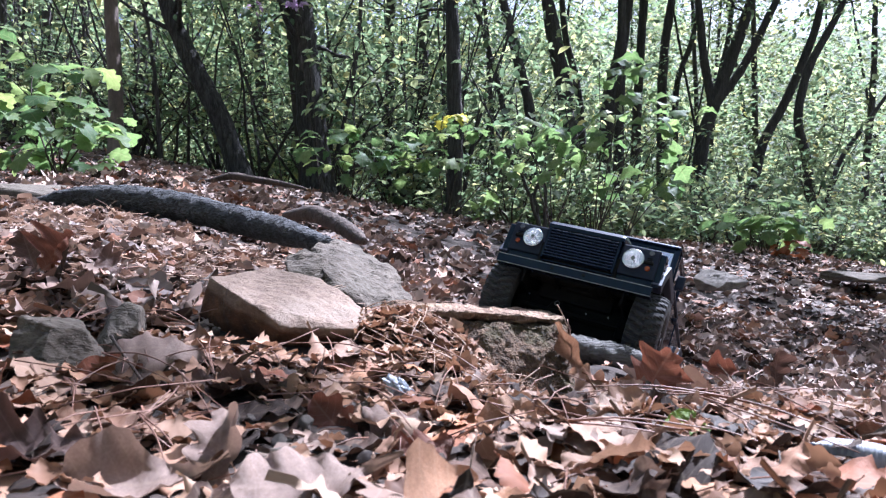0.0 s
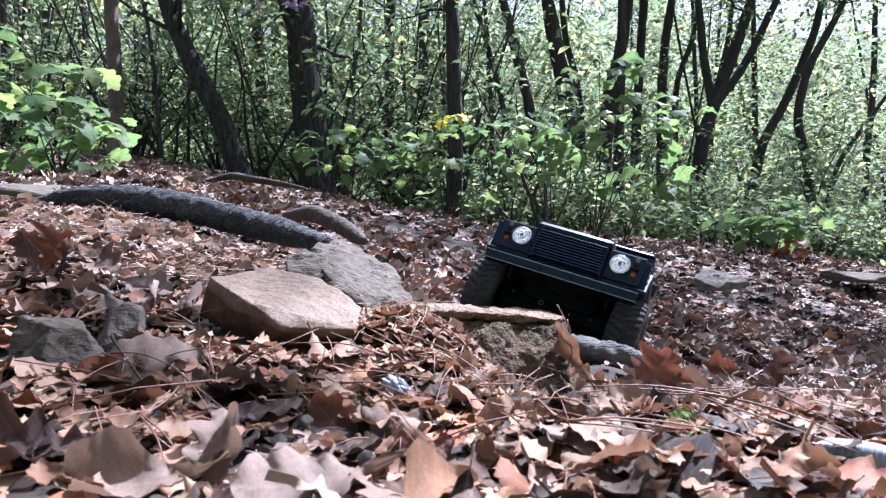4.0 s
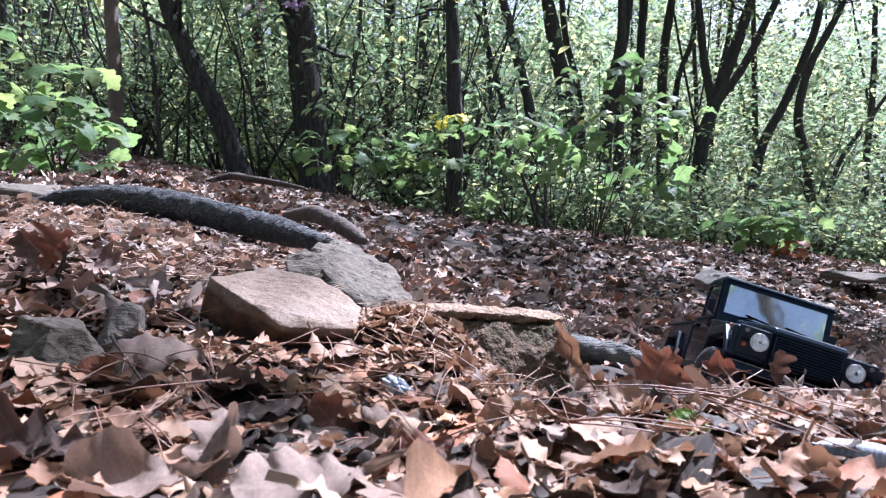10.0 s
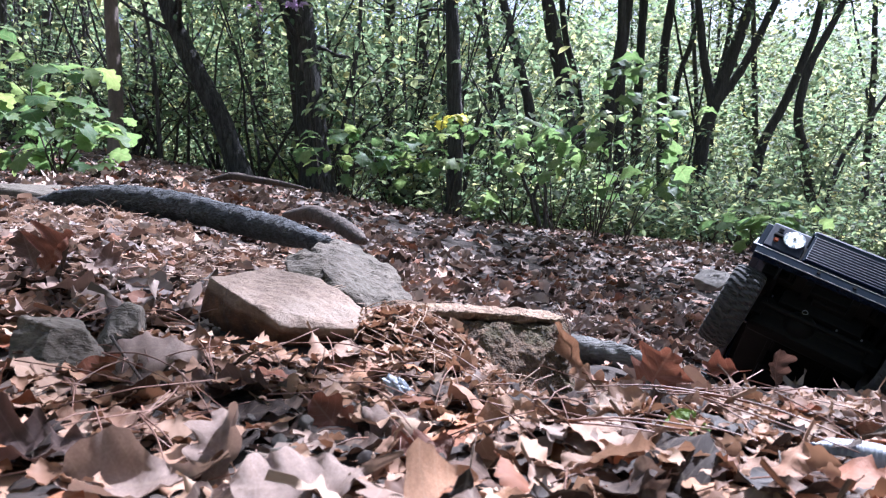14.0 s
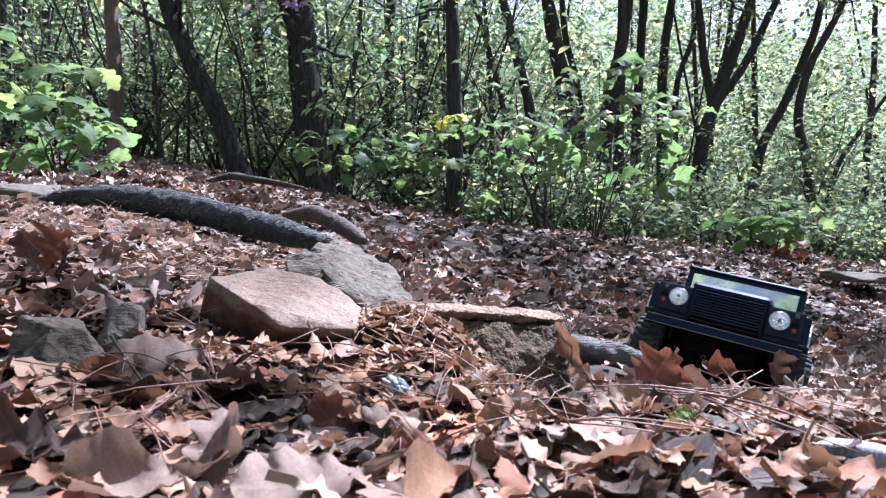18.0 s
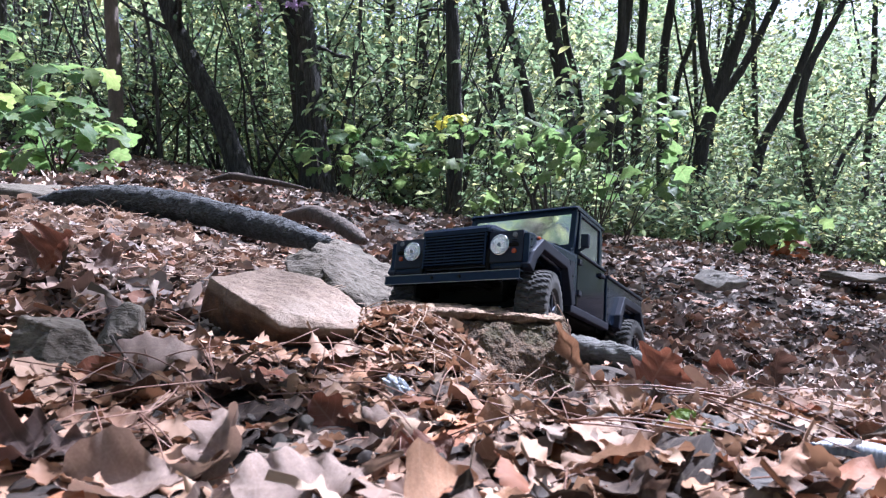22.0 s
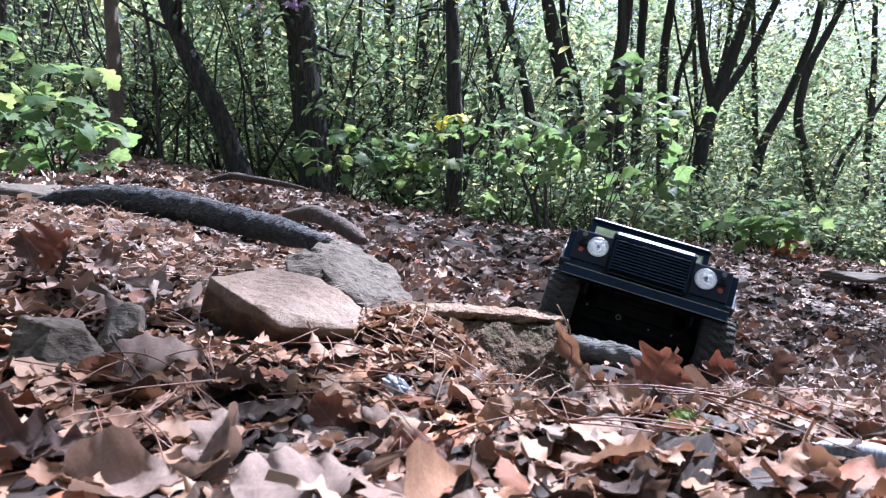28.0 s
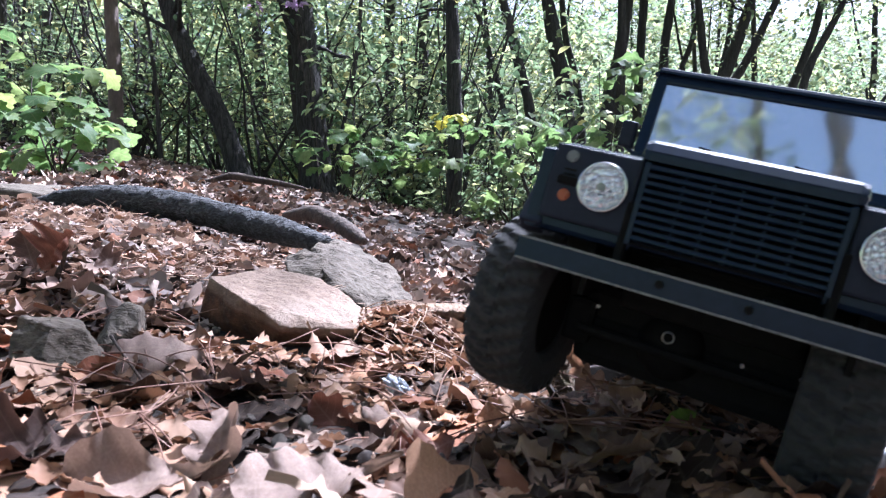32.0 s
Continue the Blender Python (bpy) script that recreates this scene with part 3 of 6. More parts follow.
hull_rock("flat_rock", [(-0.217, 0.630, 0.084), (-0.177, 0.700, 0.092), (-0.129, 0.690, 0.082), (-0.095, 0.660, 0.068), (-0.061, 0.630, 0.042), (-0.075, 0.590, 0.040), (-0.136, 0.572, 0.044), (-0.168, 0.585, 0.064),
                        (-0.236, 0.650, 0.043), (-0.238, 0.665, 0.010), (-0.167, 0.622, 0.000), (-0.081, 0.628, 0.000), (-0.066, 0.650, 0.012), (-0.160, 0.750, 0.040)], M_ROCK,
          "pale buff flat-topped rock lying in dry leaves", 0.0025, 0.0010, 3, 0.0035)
hull_rock("grey_rock", [(-0.180, 0.950, 0.116), (-0.155, 1.020, 0.126), (-0.078, 1.000, 0.087), (-0.032, 0.920, 0.028), (-0.090, 0.820, 0.039), (-0.123, 0.800, 0.063), (-0.153, 0.850, 0.089),
                        (-0.189, 0.860, 0.039), (-0.094, 0.840, -0.015), (-0.043, 0.950, -0.016), (-0.166, 1.080, 0.039)], M_ROCK_GREY,
          "weathered grey slanting rock beside the flat rock", 0.004, 0.003, 9)
hull_rock("knobbly_stone", [(-0.205, 0.880, 0.100), (-0.187, 0.900, 0.111), (-0.148, 0.870, 0.100), (-0.137, 0.850, 0.082), (-0.155, 0.830, 0.071), (-0.192, 0.840, 0.076), (-0.183, 0.900, 0.051)], M_ROCK_GREY,
          "small knobbly stone wedged between two rocks", 0.003, 0.003, 16, 0.004)
ledge = hull_rock("ledge_rock", [(-0.066, 0.642, 0.045), (-0.002, 0.639, 0.041), (0.062, 0.645, 0.041), (0.114, 0.658, 0.035), (-0.077, 0.800, 0.046), (0.030, 0.790, 0.036), (0.112, 0.770, 0.034), (0.138, 0.740, 0.027),
                         (-0.066, 0.606, -0.002), (-0.002, 0.592, -0.014), (0.059, 0.596, -0.022), (0.122, 0.622, -0.026), (0.148, 0.770, -0.037), (-0.085, 0.820, -0.026)], M_ROCK_FACE,
          "brown crusted rock ledge with a flat top", 0.004, 0.0028, 14, 0.0030)
cap = hull_rock("rock_layer", [(-0.061, 0.652, 0.052), (0.003, 0.646, 0.048), (0.035, 0.643, 0.050), (0.066, 0.652, 0.047), (0.111, 0.664, 0.041), (-0.055, 0.790, 0.050), (0.036, 0.780, 0.045), (0.113, 0.765, 0.041), (0.134, 0.735, 0.036),
                         (-0.059, 0.655, 0.047), (0.003, 0.648, 0.042), (0.066, 0.654, 0.042), (0.109, 0.667, 0.036), (-0.055, 0.790, 0.044), (0.113, 0.765, 0.034)], M_ROCK_CRUST,
          "thin flaking layer of stone", 0.0015, 0.0022, 18, 0.003)
cap.parent = ledge
cap.matrix_parent_inverse = Matrix.Translation(ledge.location).inverted()
del cap["category"]
rock("round_rock", (-0.284, 0.500, 0.027), (0.064, 0.05, 0.056), (5, 8, 20),
     [((0.5, -0.7, 0.5), 0.75), ((-0.7, -0.5, 0.4), 0.8), ((0.8, 0.1, 0.5), 0.85)], M_ROCK_GREY, "small grey stone half sunk in leaves", 0.06, 21)
rock("pointed_stone", (-0.260, 0.560, 0.040), (0.032, 0.03, 0.045), (10, 25, 40),
     [((0.7, -0.3, 0.6), 0.6), ((-0.7, -0.3, 0.5), 0.7)], M_ROCK_GREY, "small pointed grey stone among leaves", 0.05, 25, 4)
rock("small_stone", (-0.495, 1.000, 0.138), (0.036, 0.03, 0.036), (0, 10, 15),
     [((0.6, -0.4, 0.6), 0.6), ((-0.7, -0.2, 0.6), 0.65)], M_ROCK, "small brown stone in front of the root", 0.05, 31, 4)
rock("far_stone", (-2.111, 4.300, 0.615), (0.24, 0.2, 0.16), (0, 0, 30),
     [((0.5, -0.5, 0.7), 0.7), ((-0.8, 0, 0.5), 0.75)], M_ROCK_GREY, "dark stone at the foot of a tree", 0.06, 35, 4)
rock("side_stone", (0.798, 1.950, 0.024), (0.115, 0.09, 0.055), (0, -6, 25),
     [((-0.6, -0.3, 0.6), 0.55), ((0.7, 0, 0.6), 0.6), ((0.1, -0.8, 0.5), 0.7)], M_PEBBLE, "grey stone lying in the dry leaves", 0.06, 41)
rock("slab_stone", (2.142, 3.400, -0.035), (0.34, 0.3, 0.05), (0, 4, 10), [((-0.6, -0.5, 0.5), 0.85)], M_ROCK_GREY, "flat grey slab at the wood's edge", 0.06, 45, 4)
rock("left_slab", (-1.114, 1.750, 0.240), (0.3, 0.2, 0.07), (0, -4, 30), [((0.6, -0.5, 0.5), 0.85)], M_ROCK_GREY, "flat grey rock beside the root", 0.06, 47, 4)


def bark_tube(name, points, radii, material, sides=28, steps=90, seed=0, rough=0.1):
    p = curve_points(points, steps)
    r = np.interp(np.linspace(0, 1, steps), np.linspace(0, 1, len(radii)), radii)
    v, f = tube(p, r, sides)
    c = np.repeat(np.concatenate([p[:1], p, p[-1:]]), sides, 0)
    rr = np.repeat(np.concatenate([r[:1], r, r[-1:]]), sides)
    d = v - c
    for i in range(len(v)):
        q = Vector(v[i] / max(r.max(), 1e-4))
        w = noise.fractal(Vector((q.x * 1.1, q.y * 1.1, q.z * 1.1 + seed)), 0.8, 2.0, 4)
        ridge = abs(noise.noise(q * 3.1 + Vector((seed, 0, 0))))
        d[i] *= 1 + rough * w - rough * 0.9 * max(0, 0.25 - ridge)
    return raw_mesh(name, c + d, f, material)


tagged(new("big_root", bark_tube("big_root", [(-1.139, 1.620, 0.168), (-1.005, 1.600, 0.199), (-0.819, 1.550, 0.228), (-0.613, 1.460, 0.209), (-0.429, 1.340, 0.173), (-0.289, 1.220, 0.141), (-0.190, 1.120, 0.115)],
    (0.008, 0.016, 0.027, 0.032, 0.029, 0.024, 0.014), M_ROOT, 40, 220, 3, 0.14)), "thick grey-barked exposed tree root across the ground", "root")
tagged(new("small_root", bark_tube("small_root", [(-0.407, 1.750, 0.193), (-0.332, 1.700, 0.199), (-0.259, 1.600, 0.175), (-0.195, 1.500, 0.141), (-0.168, 1.450, 0.126)],
    (0.012, 0.022, 0.02, 0.018, 0.008), M_ROOT_BROWN, 18, 50, 8, 0.12)), "short brown root stump arching out of leaves", "root")
tagged(new("thin_root", bark_tube("thin_root", [(-1.117, 3.200, 0.427), (-0.997, 3.200, 0.454), (-0.891, 3.200, 0.438), (-0.757, 3.200, 0.417), (-0.630, 3.100, 0.386)],
    (0.01, 0.018, 0.018, 0.014, 0.006), M_ROOT_BROWN, 10, 40, 5, 0.12)), "thin brown root winding over the slope", "root")
tagged(new("weathered_log", bark_tube("weathered_log", [(0.122, 0.712, 0.004), (0.150, 0.705, 0.004), (0.182, 0.695, -0.001), (0.214, 0.680, -0.010)],
    (0.013, 0.016, 0.014, 0.007), M_LOG, 26, 60, 12, 0.22)), "short weathered grey log beside the ledge", "log")


# ---- the wood ----
def small_leaf(seed, wide=0.28):
    """A small folded leaf blade: two halves along the midrib."""
    gen = np.random.default_rng(seed)
    fold, droop = gen.uniform(0.05, 0.2), gen.uniform(-0.2, 0.1)
    v = np.array([(0, 0, 0), (0, 0.35, 0.02), (0, 0.7, droop * 0.4), (0, 1, droop), (-wide * 0.9, 0.3, fold), (-wide * 0.8, 0.68, fold + droop * 0.3), (wide * 0.9, 0.32, fold), (wide * 0.8, 0.66, fold + droop * 0.3)])
    f = np.array([(0, 1, 2, 4), (4, 2, 3, 5), (0, 6, 2, 1), (6, 7, 3, 2)])
    return v, f, v[:, :2].copy()


SMALL = [small_leaf(k, 0.24 + 0.04 * (k % 4)) for k in range(8)]
TINY = [(np.array([(0, 0, 0), (-w, 0.5, 0.1), (0, 1, -0.1), (w, 0.5, 0.1)]), np.array([(0, 3, 2, 1)]), np.array([(0, 0), (-w, 0.5), (0, 1), (w, 0.5)])) for w in (0.24, 0.3, 0.36)]
BROAD = [(v + (0, 0.5, 0), f, uv) for v, f, uv in (lobed_leaf(2 + k % 2, 0.44, 0.5, 0.12 * (-1) ** k, -0.55 - 0.12 * k, 0.3, 0.015, 80 + k, 12, crumple=0.2) for k in range(6))]


def foliage(centres, spread, per, size, gen, shapes=SMALL, flat=0.3):
    """Layered sprays: round each centre a tilted, drooping fan of leaves that point outward."""
    m = len(centres)
    n = m * per
    wide = np.repeat(np.broadcast_to(spread, (m,)), per)
    lean = np.repeat(turns(gen.normal(0, 0.3, m), gen.normal(0, 0.3, m), np.zeros(m)), per, 0)
    a, r = gen.uniform(0, 2 * np.pi, n), np.sqrt(gen.random(n)) * 1.7
    local = np.stack([np.cos(a) * r, np.sin(a) * r, gen.normal(0, 0.28, n) - 0.12 * r * r], -1) * wide[:, None]
    c = np.repeat(centres, per, 0) + np.einsum("nij,nj->ni", lean, local)
    mats = lean @ turns(gen.normal(-0.3, flat, n), gen.normal(0, flat, n), a - np.pi / 2 + gen.normal(0, 0.6, n))
    return scatter(shapes, gen.integers(0, len(shapes), n), c, mats, size * gen.uniform(0.6, 1.25, n))


def limb(start, way, long, radius, gen, steps=6, droop=0.0):
    p = [np.array(start, float)]
    w = np.array(way, float)
    w /= np.linalg.norm(w)
    for _ in range(steps):
        w = w + gen.normal(0, 0.16, 3) + (0, 0, 0.05 - droop)
        w /= np.linalg.norm(w)
        p.append(p[-1] + w * long / steps)
    return np.array(p), np.linspace(radius, radius * 0.25, steps + 1)


def tree(line, width, seed, label, crown=1.0, leaf=0.075, bark=None, forks=(), low=0.45, name="tree", spray=14, flare=1.35, canopy=0.0, shade_crown_leaf=0.10):
    """line: points of the trunk from the foot up; forks: more stems, each (start index, points)."""
    gen = np.random.default_rng(seed)
    line = np.array(line, float)
    line[0][2] = float(height(line[0][0], line[0][1])) - 0.06
    top = line[-1] + (line[-1] - line[-2]) / np.linalg.norm(line[-1] - line[-2]) * gen.uniform(1.6, 3.0)
    thing = tagged(new(name), label, "tree", "trees of the wood")
    thing.location = line[0]
    base = line[0].copy()
    stems = [np.vstack([line, top])]
    for start, pts in forks:
        pts = np.array(pts, float)
        stems.append(np.vstack([line[start], pts, pts[-1] + (pts[-1] - line[start]) * 0.5]))
    tips = []
    for k, s in enumerate(stems):
        p = curve_points(s - base, 22)
        r = width / 2 * np.interp(np.linspace(0, 1, 22), (0, 0.06, 0.5, 1), (flare, 1.0, 0.85, 0.4)) * (1 if k == 0 else 0.62)
        v, f = tube(curve_points(p, 44) if width > 0.08 else p, np.interp(np.linspace(0, 1, 44), np.linspace(0, 1, 22), r) if width > 0.08 else r, 12, 0.05, seed + k)
        part("trunk" if k == 0 else "stem", raw_mesh("trunk", v, f, bark or M_BARK), None, thing)
        total = np.linalg.norm(np.diff(p, axis=0), axis=1).sum()
        for _ in range(int(9 * crown)):
            q = gen.uniform(low, 0.98)
            i = min(int(q * 21), 20)
            a = gen.uniform(0, 2 * np.pi)
            lp, lr = limb(p[i], (math.cos(a), math.sin(a), gen.uniform(0.2, 0.9)), gen.uniform(0.5, 1.6) * (1.2 - q * 0.4), r[i] * 0.3, gen)
            pieces = [tube(lp, lr, 5)]
            tips += [lp[-1], lp[-2], lp[-3], lp[-4]]
            for b in (3, 4):
                tp, tr = limb(lp[b], gen.normal(0, 1, 3) + (0, 0, 0.2), gen.uniform(0.25, 0.7), lr[b] * 0.5, gen, 4, 0.04)
                pieces.append(tube(tp, tr, 4))
                tips += [tp[-1], tp[-2]]
            v, f = joined(pieces)
            part("limb", raw_mesh("limb", v, f, bark or M_BARK), None, thing)
    if tips:
        v, f, uv = foliage(np.array(tips), 0.2, spray, leaf, gen)
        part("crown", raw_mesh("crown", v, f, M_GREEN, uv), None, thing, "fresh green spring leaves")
    # unseen leaves above the view, added to shade the ground and shrubs
    if canopy:
        at_top = stems[0][-1] - base + gen.normal(0, 0.9, (int(42 * canopy), 3)) * (1.3, 1.3, 0.7)
        v, f, uv = foliage(at_top, 0.35, 34, shade_crown_leaf, gen)
        part("canopy", raw_mesh("canopy", v, f, M_GREEN, uv), None, thing)
    return thing


DARK = "dark-barked slender forest tree with fresh green leaves"
LEAN = "dark leaning forest tree with fresh green leaves"
tree([(-2.697, 5.600, 0.805), (-2.707, 5.600, 1.468), (-2.744, 5.600, 2.168), (-2.772, 5.600, 2.915)], 0.1260, 1, "brown-barked straight tree with green leaves", 0.8, 0.07, M_BARK_WARM)
tree([(-1.643, 5.600, 0.745), (-1.829, 5.600, 1.165), (-2.049, 5.600, 1.608), (-2.259, 5.600, 2.075), (-2.399, 5.600, 2.588)], 0.1773, 2, LEAN, 0.8, bark=M_FURROWED)
tree([(-1.026, 5.700, 0.675), (-1.102, 5.700, 1.160), (-1.159, 5.700, 1.730), (-1.197, 5.700, 2.205), (-1.230, 5.700, 2.917)], 0.2470, 3, "thick dark-barked tree at the slope's top", 0.8, bark=M_FURROWED)
tree([(-1.220, 6.000, 0.725), (-1.320, 6.000, 1.565), (-1.370, 6.000, 2.315), (-1.420, 6.000, 2.915)], 0.0700, 4, DARK, 0.5)
tree([(0.067, 5.000, 0.331), (0.092, 5.000, 0.864), (0.079, 5.000, 1.406), (0.062, 5.000, 1.948), (0.025, 5.000, 2.448)], 0.1208, 5, "dark young tree at the edge of the leaves", 0.5, 0.06, M_FURROWED)
tree([(-2.177, 8.320, 1.088), (-2.233, 8.320, 2.128), (-2.316, 8.320, 3.168), (-2.343, 8.320, 4.000)], 0.1387, 6, DARK)
tree([(-3.875, 8.960, 1.237), (-3.987, 8.960, 2.059), (-3.898, 8.960, 3.403), (-3.853, 8.960, 4.299)], 0.1493, 7, DARK)
tree([(-0.802, 10.240, 1.057), (-0.819, 10.240, 2.337), (-0.785, 10.240, 3.873), (-0.768, 10.240, 4.897)], 0.1621, 8, DARK)
tree([(-0.273, 10.240, 1.057), (-0.307, 10.240, 2.337), (-0.273, 10.240, 3.873), (-0.290, 10.240, 4.897)], 0.1707, 9, DARK)
tree([(1.094, 7.680, 0.564), (0.998, 7.680, 1.556), (0.838, 7.680, 2.292), (0.678, 7.680, 2.932), (0.538, 7.680, 3.572)], 0.1280, 10, LEAN, low=0.72, spray=9, canopy=0.8)
tree([(1.747, 8.960, 0.640), (1.635, 8.960, 1.984), (1.501, 8.960, 2.731), (1.389, 8.960, 3.403), (1.351, 8.960, 4.224)], 0.2270, 11, "dark curved forest tree with green leaves", low=0.72, spray=9, canopy=0.8)
tree([(2.185, 10.240, 0.716), (2.057, 10.240, 2.337), (1.843, 10.240, 3.361), (1.758, 10.240, 4.385)], 0.1161, 12, DARK, low=0.72, spray=9, canopy=0.8)
tree([(2.208, 9.600, 0.662), (2.328, 9.600, 2.038), (2.528, 9.600, 2.998), (2.672, 9.600, 3.958)], 0.2048, 13, LEAN, low=0.72, spray=9, canopy=0.8)
tree([(2.300, 8.960, 0.625), (2.330, 8.960, 1.909), (2.359, 8.960, 2.805), (2.359, 8.960, 3.851)], 0.1434, 14, DARK, low=0.72, spray=9, canopy=0.8)
tree([(2.778, 9.980, 0.684), (2.861, 9.980, 2.281), (2.961, 9.980, 3.778), (3.011, 9.980, 4.443)], 0.1397, 15, DARK, low=0.72, spray=9, canopy=0.8)
tree([(3.062, 9.470, 0.591), (3.062, 9.470, 2.406), (3.157, 9.470, 3.353), (3.283, 9.470, 3.985)], 0.1389, 16, DARK, low=0.72, spray=9, canopy=0.8)
tree([(3.315, 8.960, 0.565), (3.405, 8.960, 1.387), (3.569, 8.960, 1.984), (3.927, 8.960, 2.955), (4.137, 8.960, 3.627)], 0.1911, 17, "dark forked tree spreading into several stems", 0.8,
     forks=((2, [(3.442, 8.960, 2.656), (3.345, 8.960, 3.701)]), (2, [(4.002, 8.960, 2.581), (4.487, 8.960, 3.552)])), low=0.72, spray=9, canopy=0.8)
tree([(3.593, 10.240, 0.631), (3.507, 10.240, 2.337), (3.763, 10.240, 3.276), (3.934, 10.240, 4.129)], 0.0956, 18, DARK, low=0.72, spray=9, canopy=0.8)
tree([(3.942, 8.960, 0.416), (4.189, 8.960, 1.387), (4.525, 8.960, 2.059), (4.898, 8.960, 2.955), (5.062, 8.960, 3.701)], 0.1314, 19, LEAN, low=0.72, spray=9, canopy=0.8)
tree([(4.655, 8.450, 0.399), (4.535, 8.450, 1.173), (4.422, 8.450, 1.737), (4.563, 8.450, 2.370), (4.901, 8.450, 3.004), (5.077, 8.450, 3.427)], 0.1183, 20, "dark crooked tree bending at mid height", low=0.72, spray=9, canopy=0.8)
tree([(4.756, 8.700, 0.552), (5.046, 8.700, 1.132), (5.481, 8.700, 1.785), (5.843, 8.700, 2.292)], 0.0638, 21, LEAN, 0.6, low=0.72, spray=9, canopy=0.8)
tree([(-5.219, 8.960, 1.237), (-5.227, 8.960, 2.283), (-5.242, 8.960, 3.403), (-5.257, 8.960, 4.149)], 0.1269, 22, DARK)
tree([(-5.581, 10.240, 1.399), (-5.513, 10.240, 2.593), (-5.410, 10.240, 3.873), (-5.367, 10.240, 4.727)], 0.1877, 23, DARK)
tree([(-4.954, 7.680, 1.108), (-4.941, 7.680, 1.972), (-4.992, 7.680, 2.932), (-5.018, 7.680, 3.572)], 0.0960, 24, DARK)
tree([(0.908, 8.320, 0.602), (0.770, 8.320, 1.642), (0.582, 8.320, 2.474), (0.374, 8.320, 3.168), (0.215, 8.320, 3.722)], 0.0721, 25, LEAN, low=0.72, spray=9, canopy=0.8)
tree([(0.717, 8.960, 0.640), (0.627, 8.960, 2.059), (0.582, 8.960, 2.955), (0.493, 8.960, 3.851)], 0.0657, 26, DARK, low=0.72, spray=9, canopy=0.8)
tree([(4.426, 11.520, 0.600), (4.589, 11.520, 2.424), (4.858, 11.520, 3.768), (4.954, 11.520, 4.920)], 0.0998, 27, LEAN, low=0.72, spray=9, canopy=0.8)
tree([(7.162, 11.520, 0.216), (7.181, 11.520, 1.464), (7.306, 11.520, 2.904), (7.354, 11.520, 4.728)], 0.1229, 28, DARK, low=0.72, spray=9, canopy=0.8)


def far_wood():
    """Slim trees that fill the wood behind, each with its own crown."""
    gen = np.random.default_rng(11)
    for k in range(64):
        d = gen.uniform(11, 30)
        u = -0.8 + 1.6 * gen.random() ** 1.35
        x, z = u * d, float(height(u * d, d))
        lean = gen.normal(0.03, 0.1)
        tall = gen.uniform(4.5, 7.5)
        line = [(x, d, z), (x + lean * tall * 0.3, d, z + tall * 0.35), (x + lean * tall * 0.7, d, z + tall * 0.7), (x + lean * tall, d, z + tall)]
        thin = u > 0.35
        tree(line, gen.uniform(0.05, 0.13), 100 + k, "slim dark tree deep in the green wood", 0.5 if thin else 0.8, 0.06 + 0.003 * d, None, (), 0.06, "forest_tree", 20 if thin else 36)


far_wood()


def slim_stems():
    """Thin dark saplings between the larger trunks."""
    gen = np.random.default_rng(19)
    for k in range(28):
        u = -0.68 + 0.78 * (k + gen.random()) / 28 + (0.3 if k > 25 else 0)
        d = gen.uniform(5.6, 9.5)
        x, z, lean = u * d, float(height(u * d, d)), gen.normal(0.02, 0.13)
        tall = gen.uniform(2.5, 4.5)
        line = [(x, d, z), (x + lean * tall * 0.3 + gen.normal(0, 0.05), d, z + tall * 0.33), (x + lean * tall * 0.62 + gen.normal(0, 0.07), d, z + tall * 0.66), (x + lean * tall, d, z + tall)]
        tree(line, gen.uniform(0.016, 0.04), 700 + k, "thin dark sapling stem with sparse leaves", 0.6, 0.075 if u < 0.05 else 0.06, M_BARK, (), 0.12, "thin_tree", 8 if u < 0.05 else 9)


slim_stems()


def crowded(across, up, gen, n):
    """Crowns gather in clumps with open sky between them, more so higher up and towards the open side."""
    wave = np.sin(21 * across + 2.5 * np.sin(17 * up)) * np.sin(27 * up + 9 * across + 1.0) + 0.5 * np.sin(47 * across - 31 * up + 2.0)
    open_sky = np.clip((up - 0.20) * 6, 0, 1) * np.clip(0.45 + 1.3 * across, 0.15, 1.0)
    return wave + gen.normal(0, 0.25, n) > -1.5 + 1.95 * open_sky


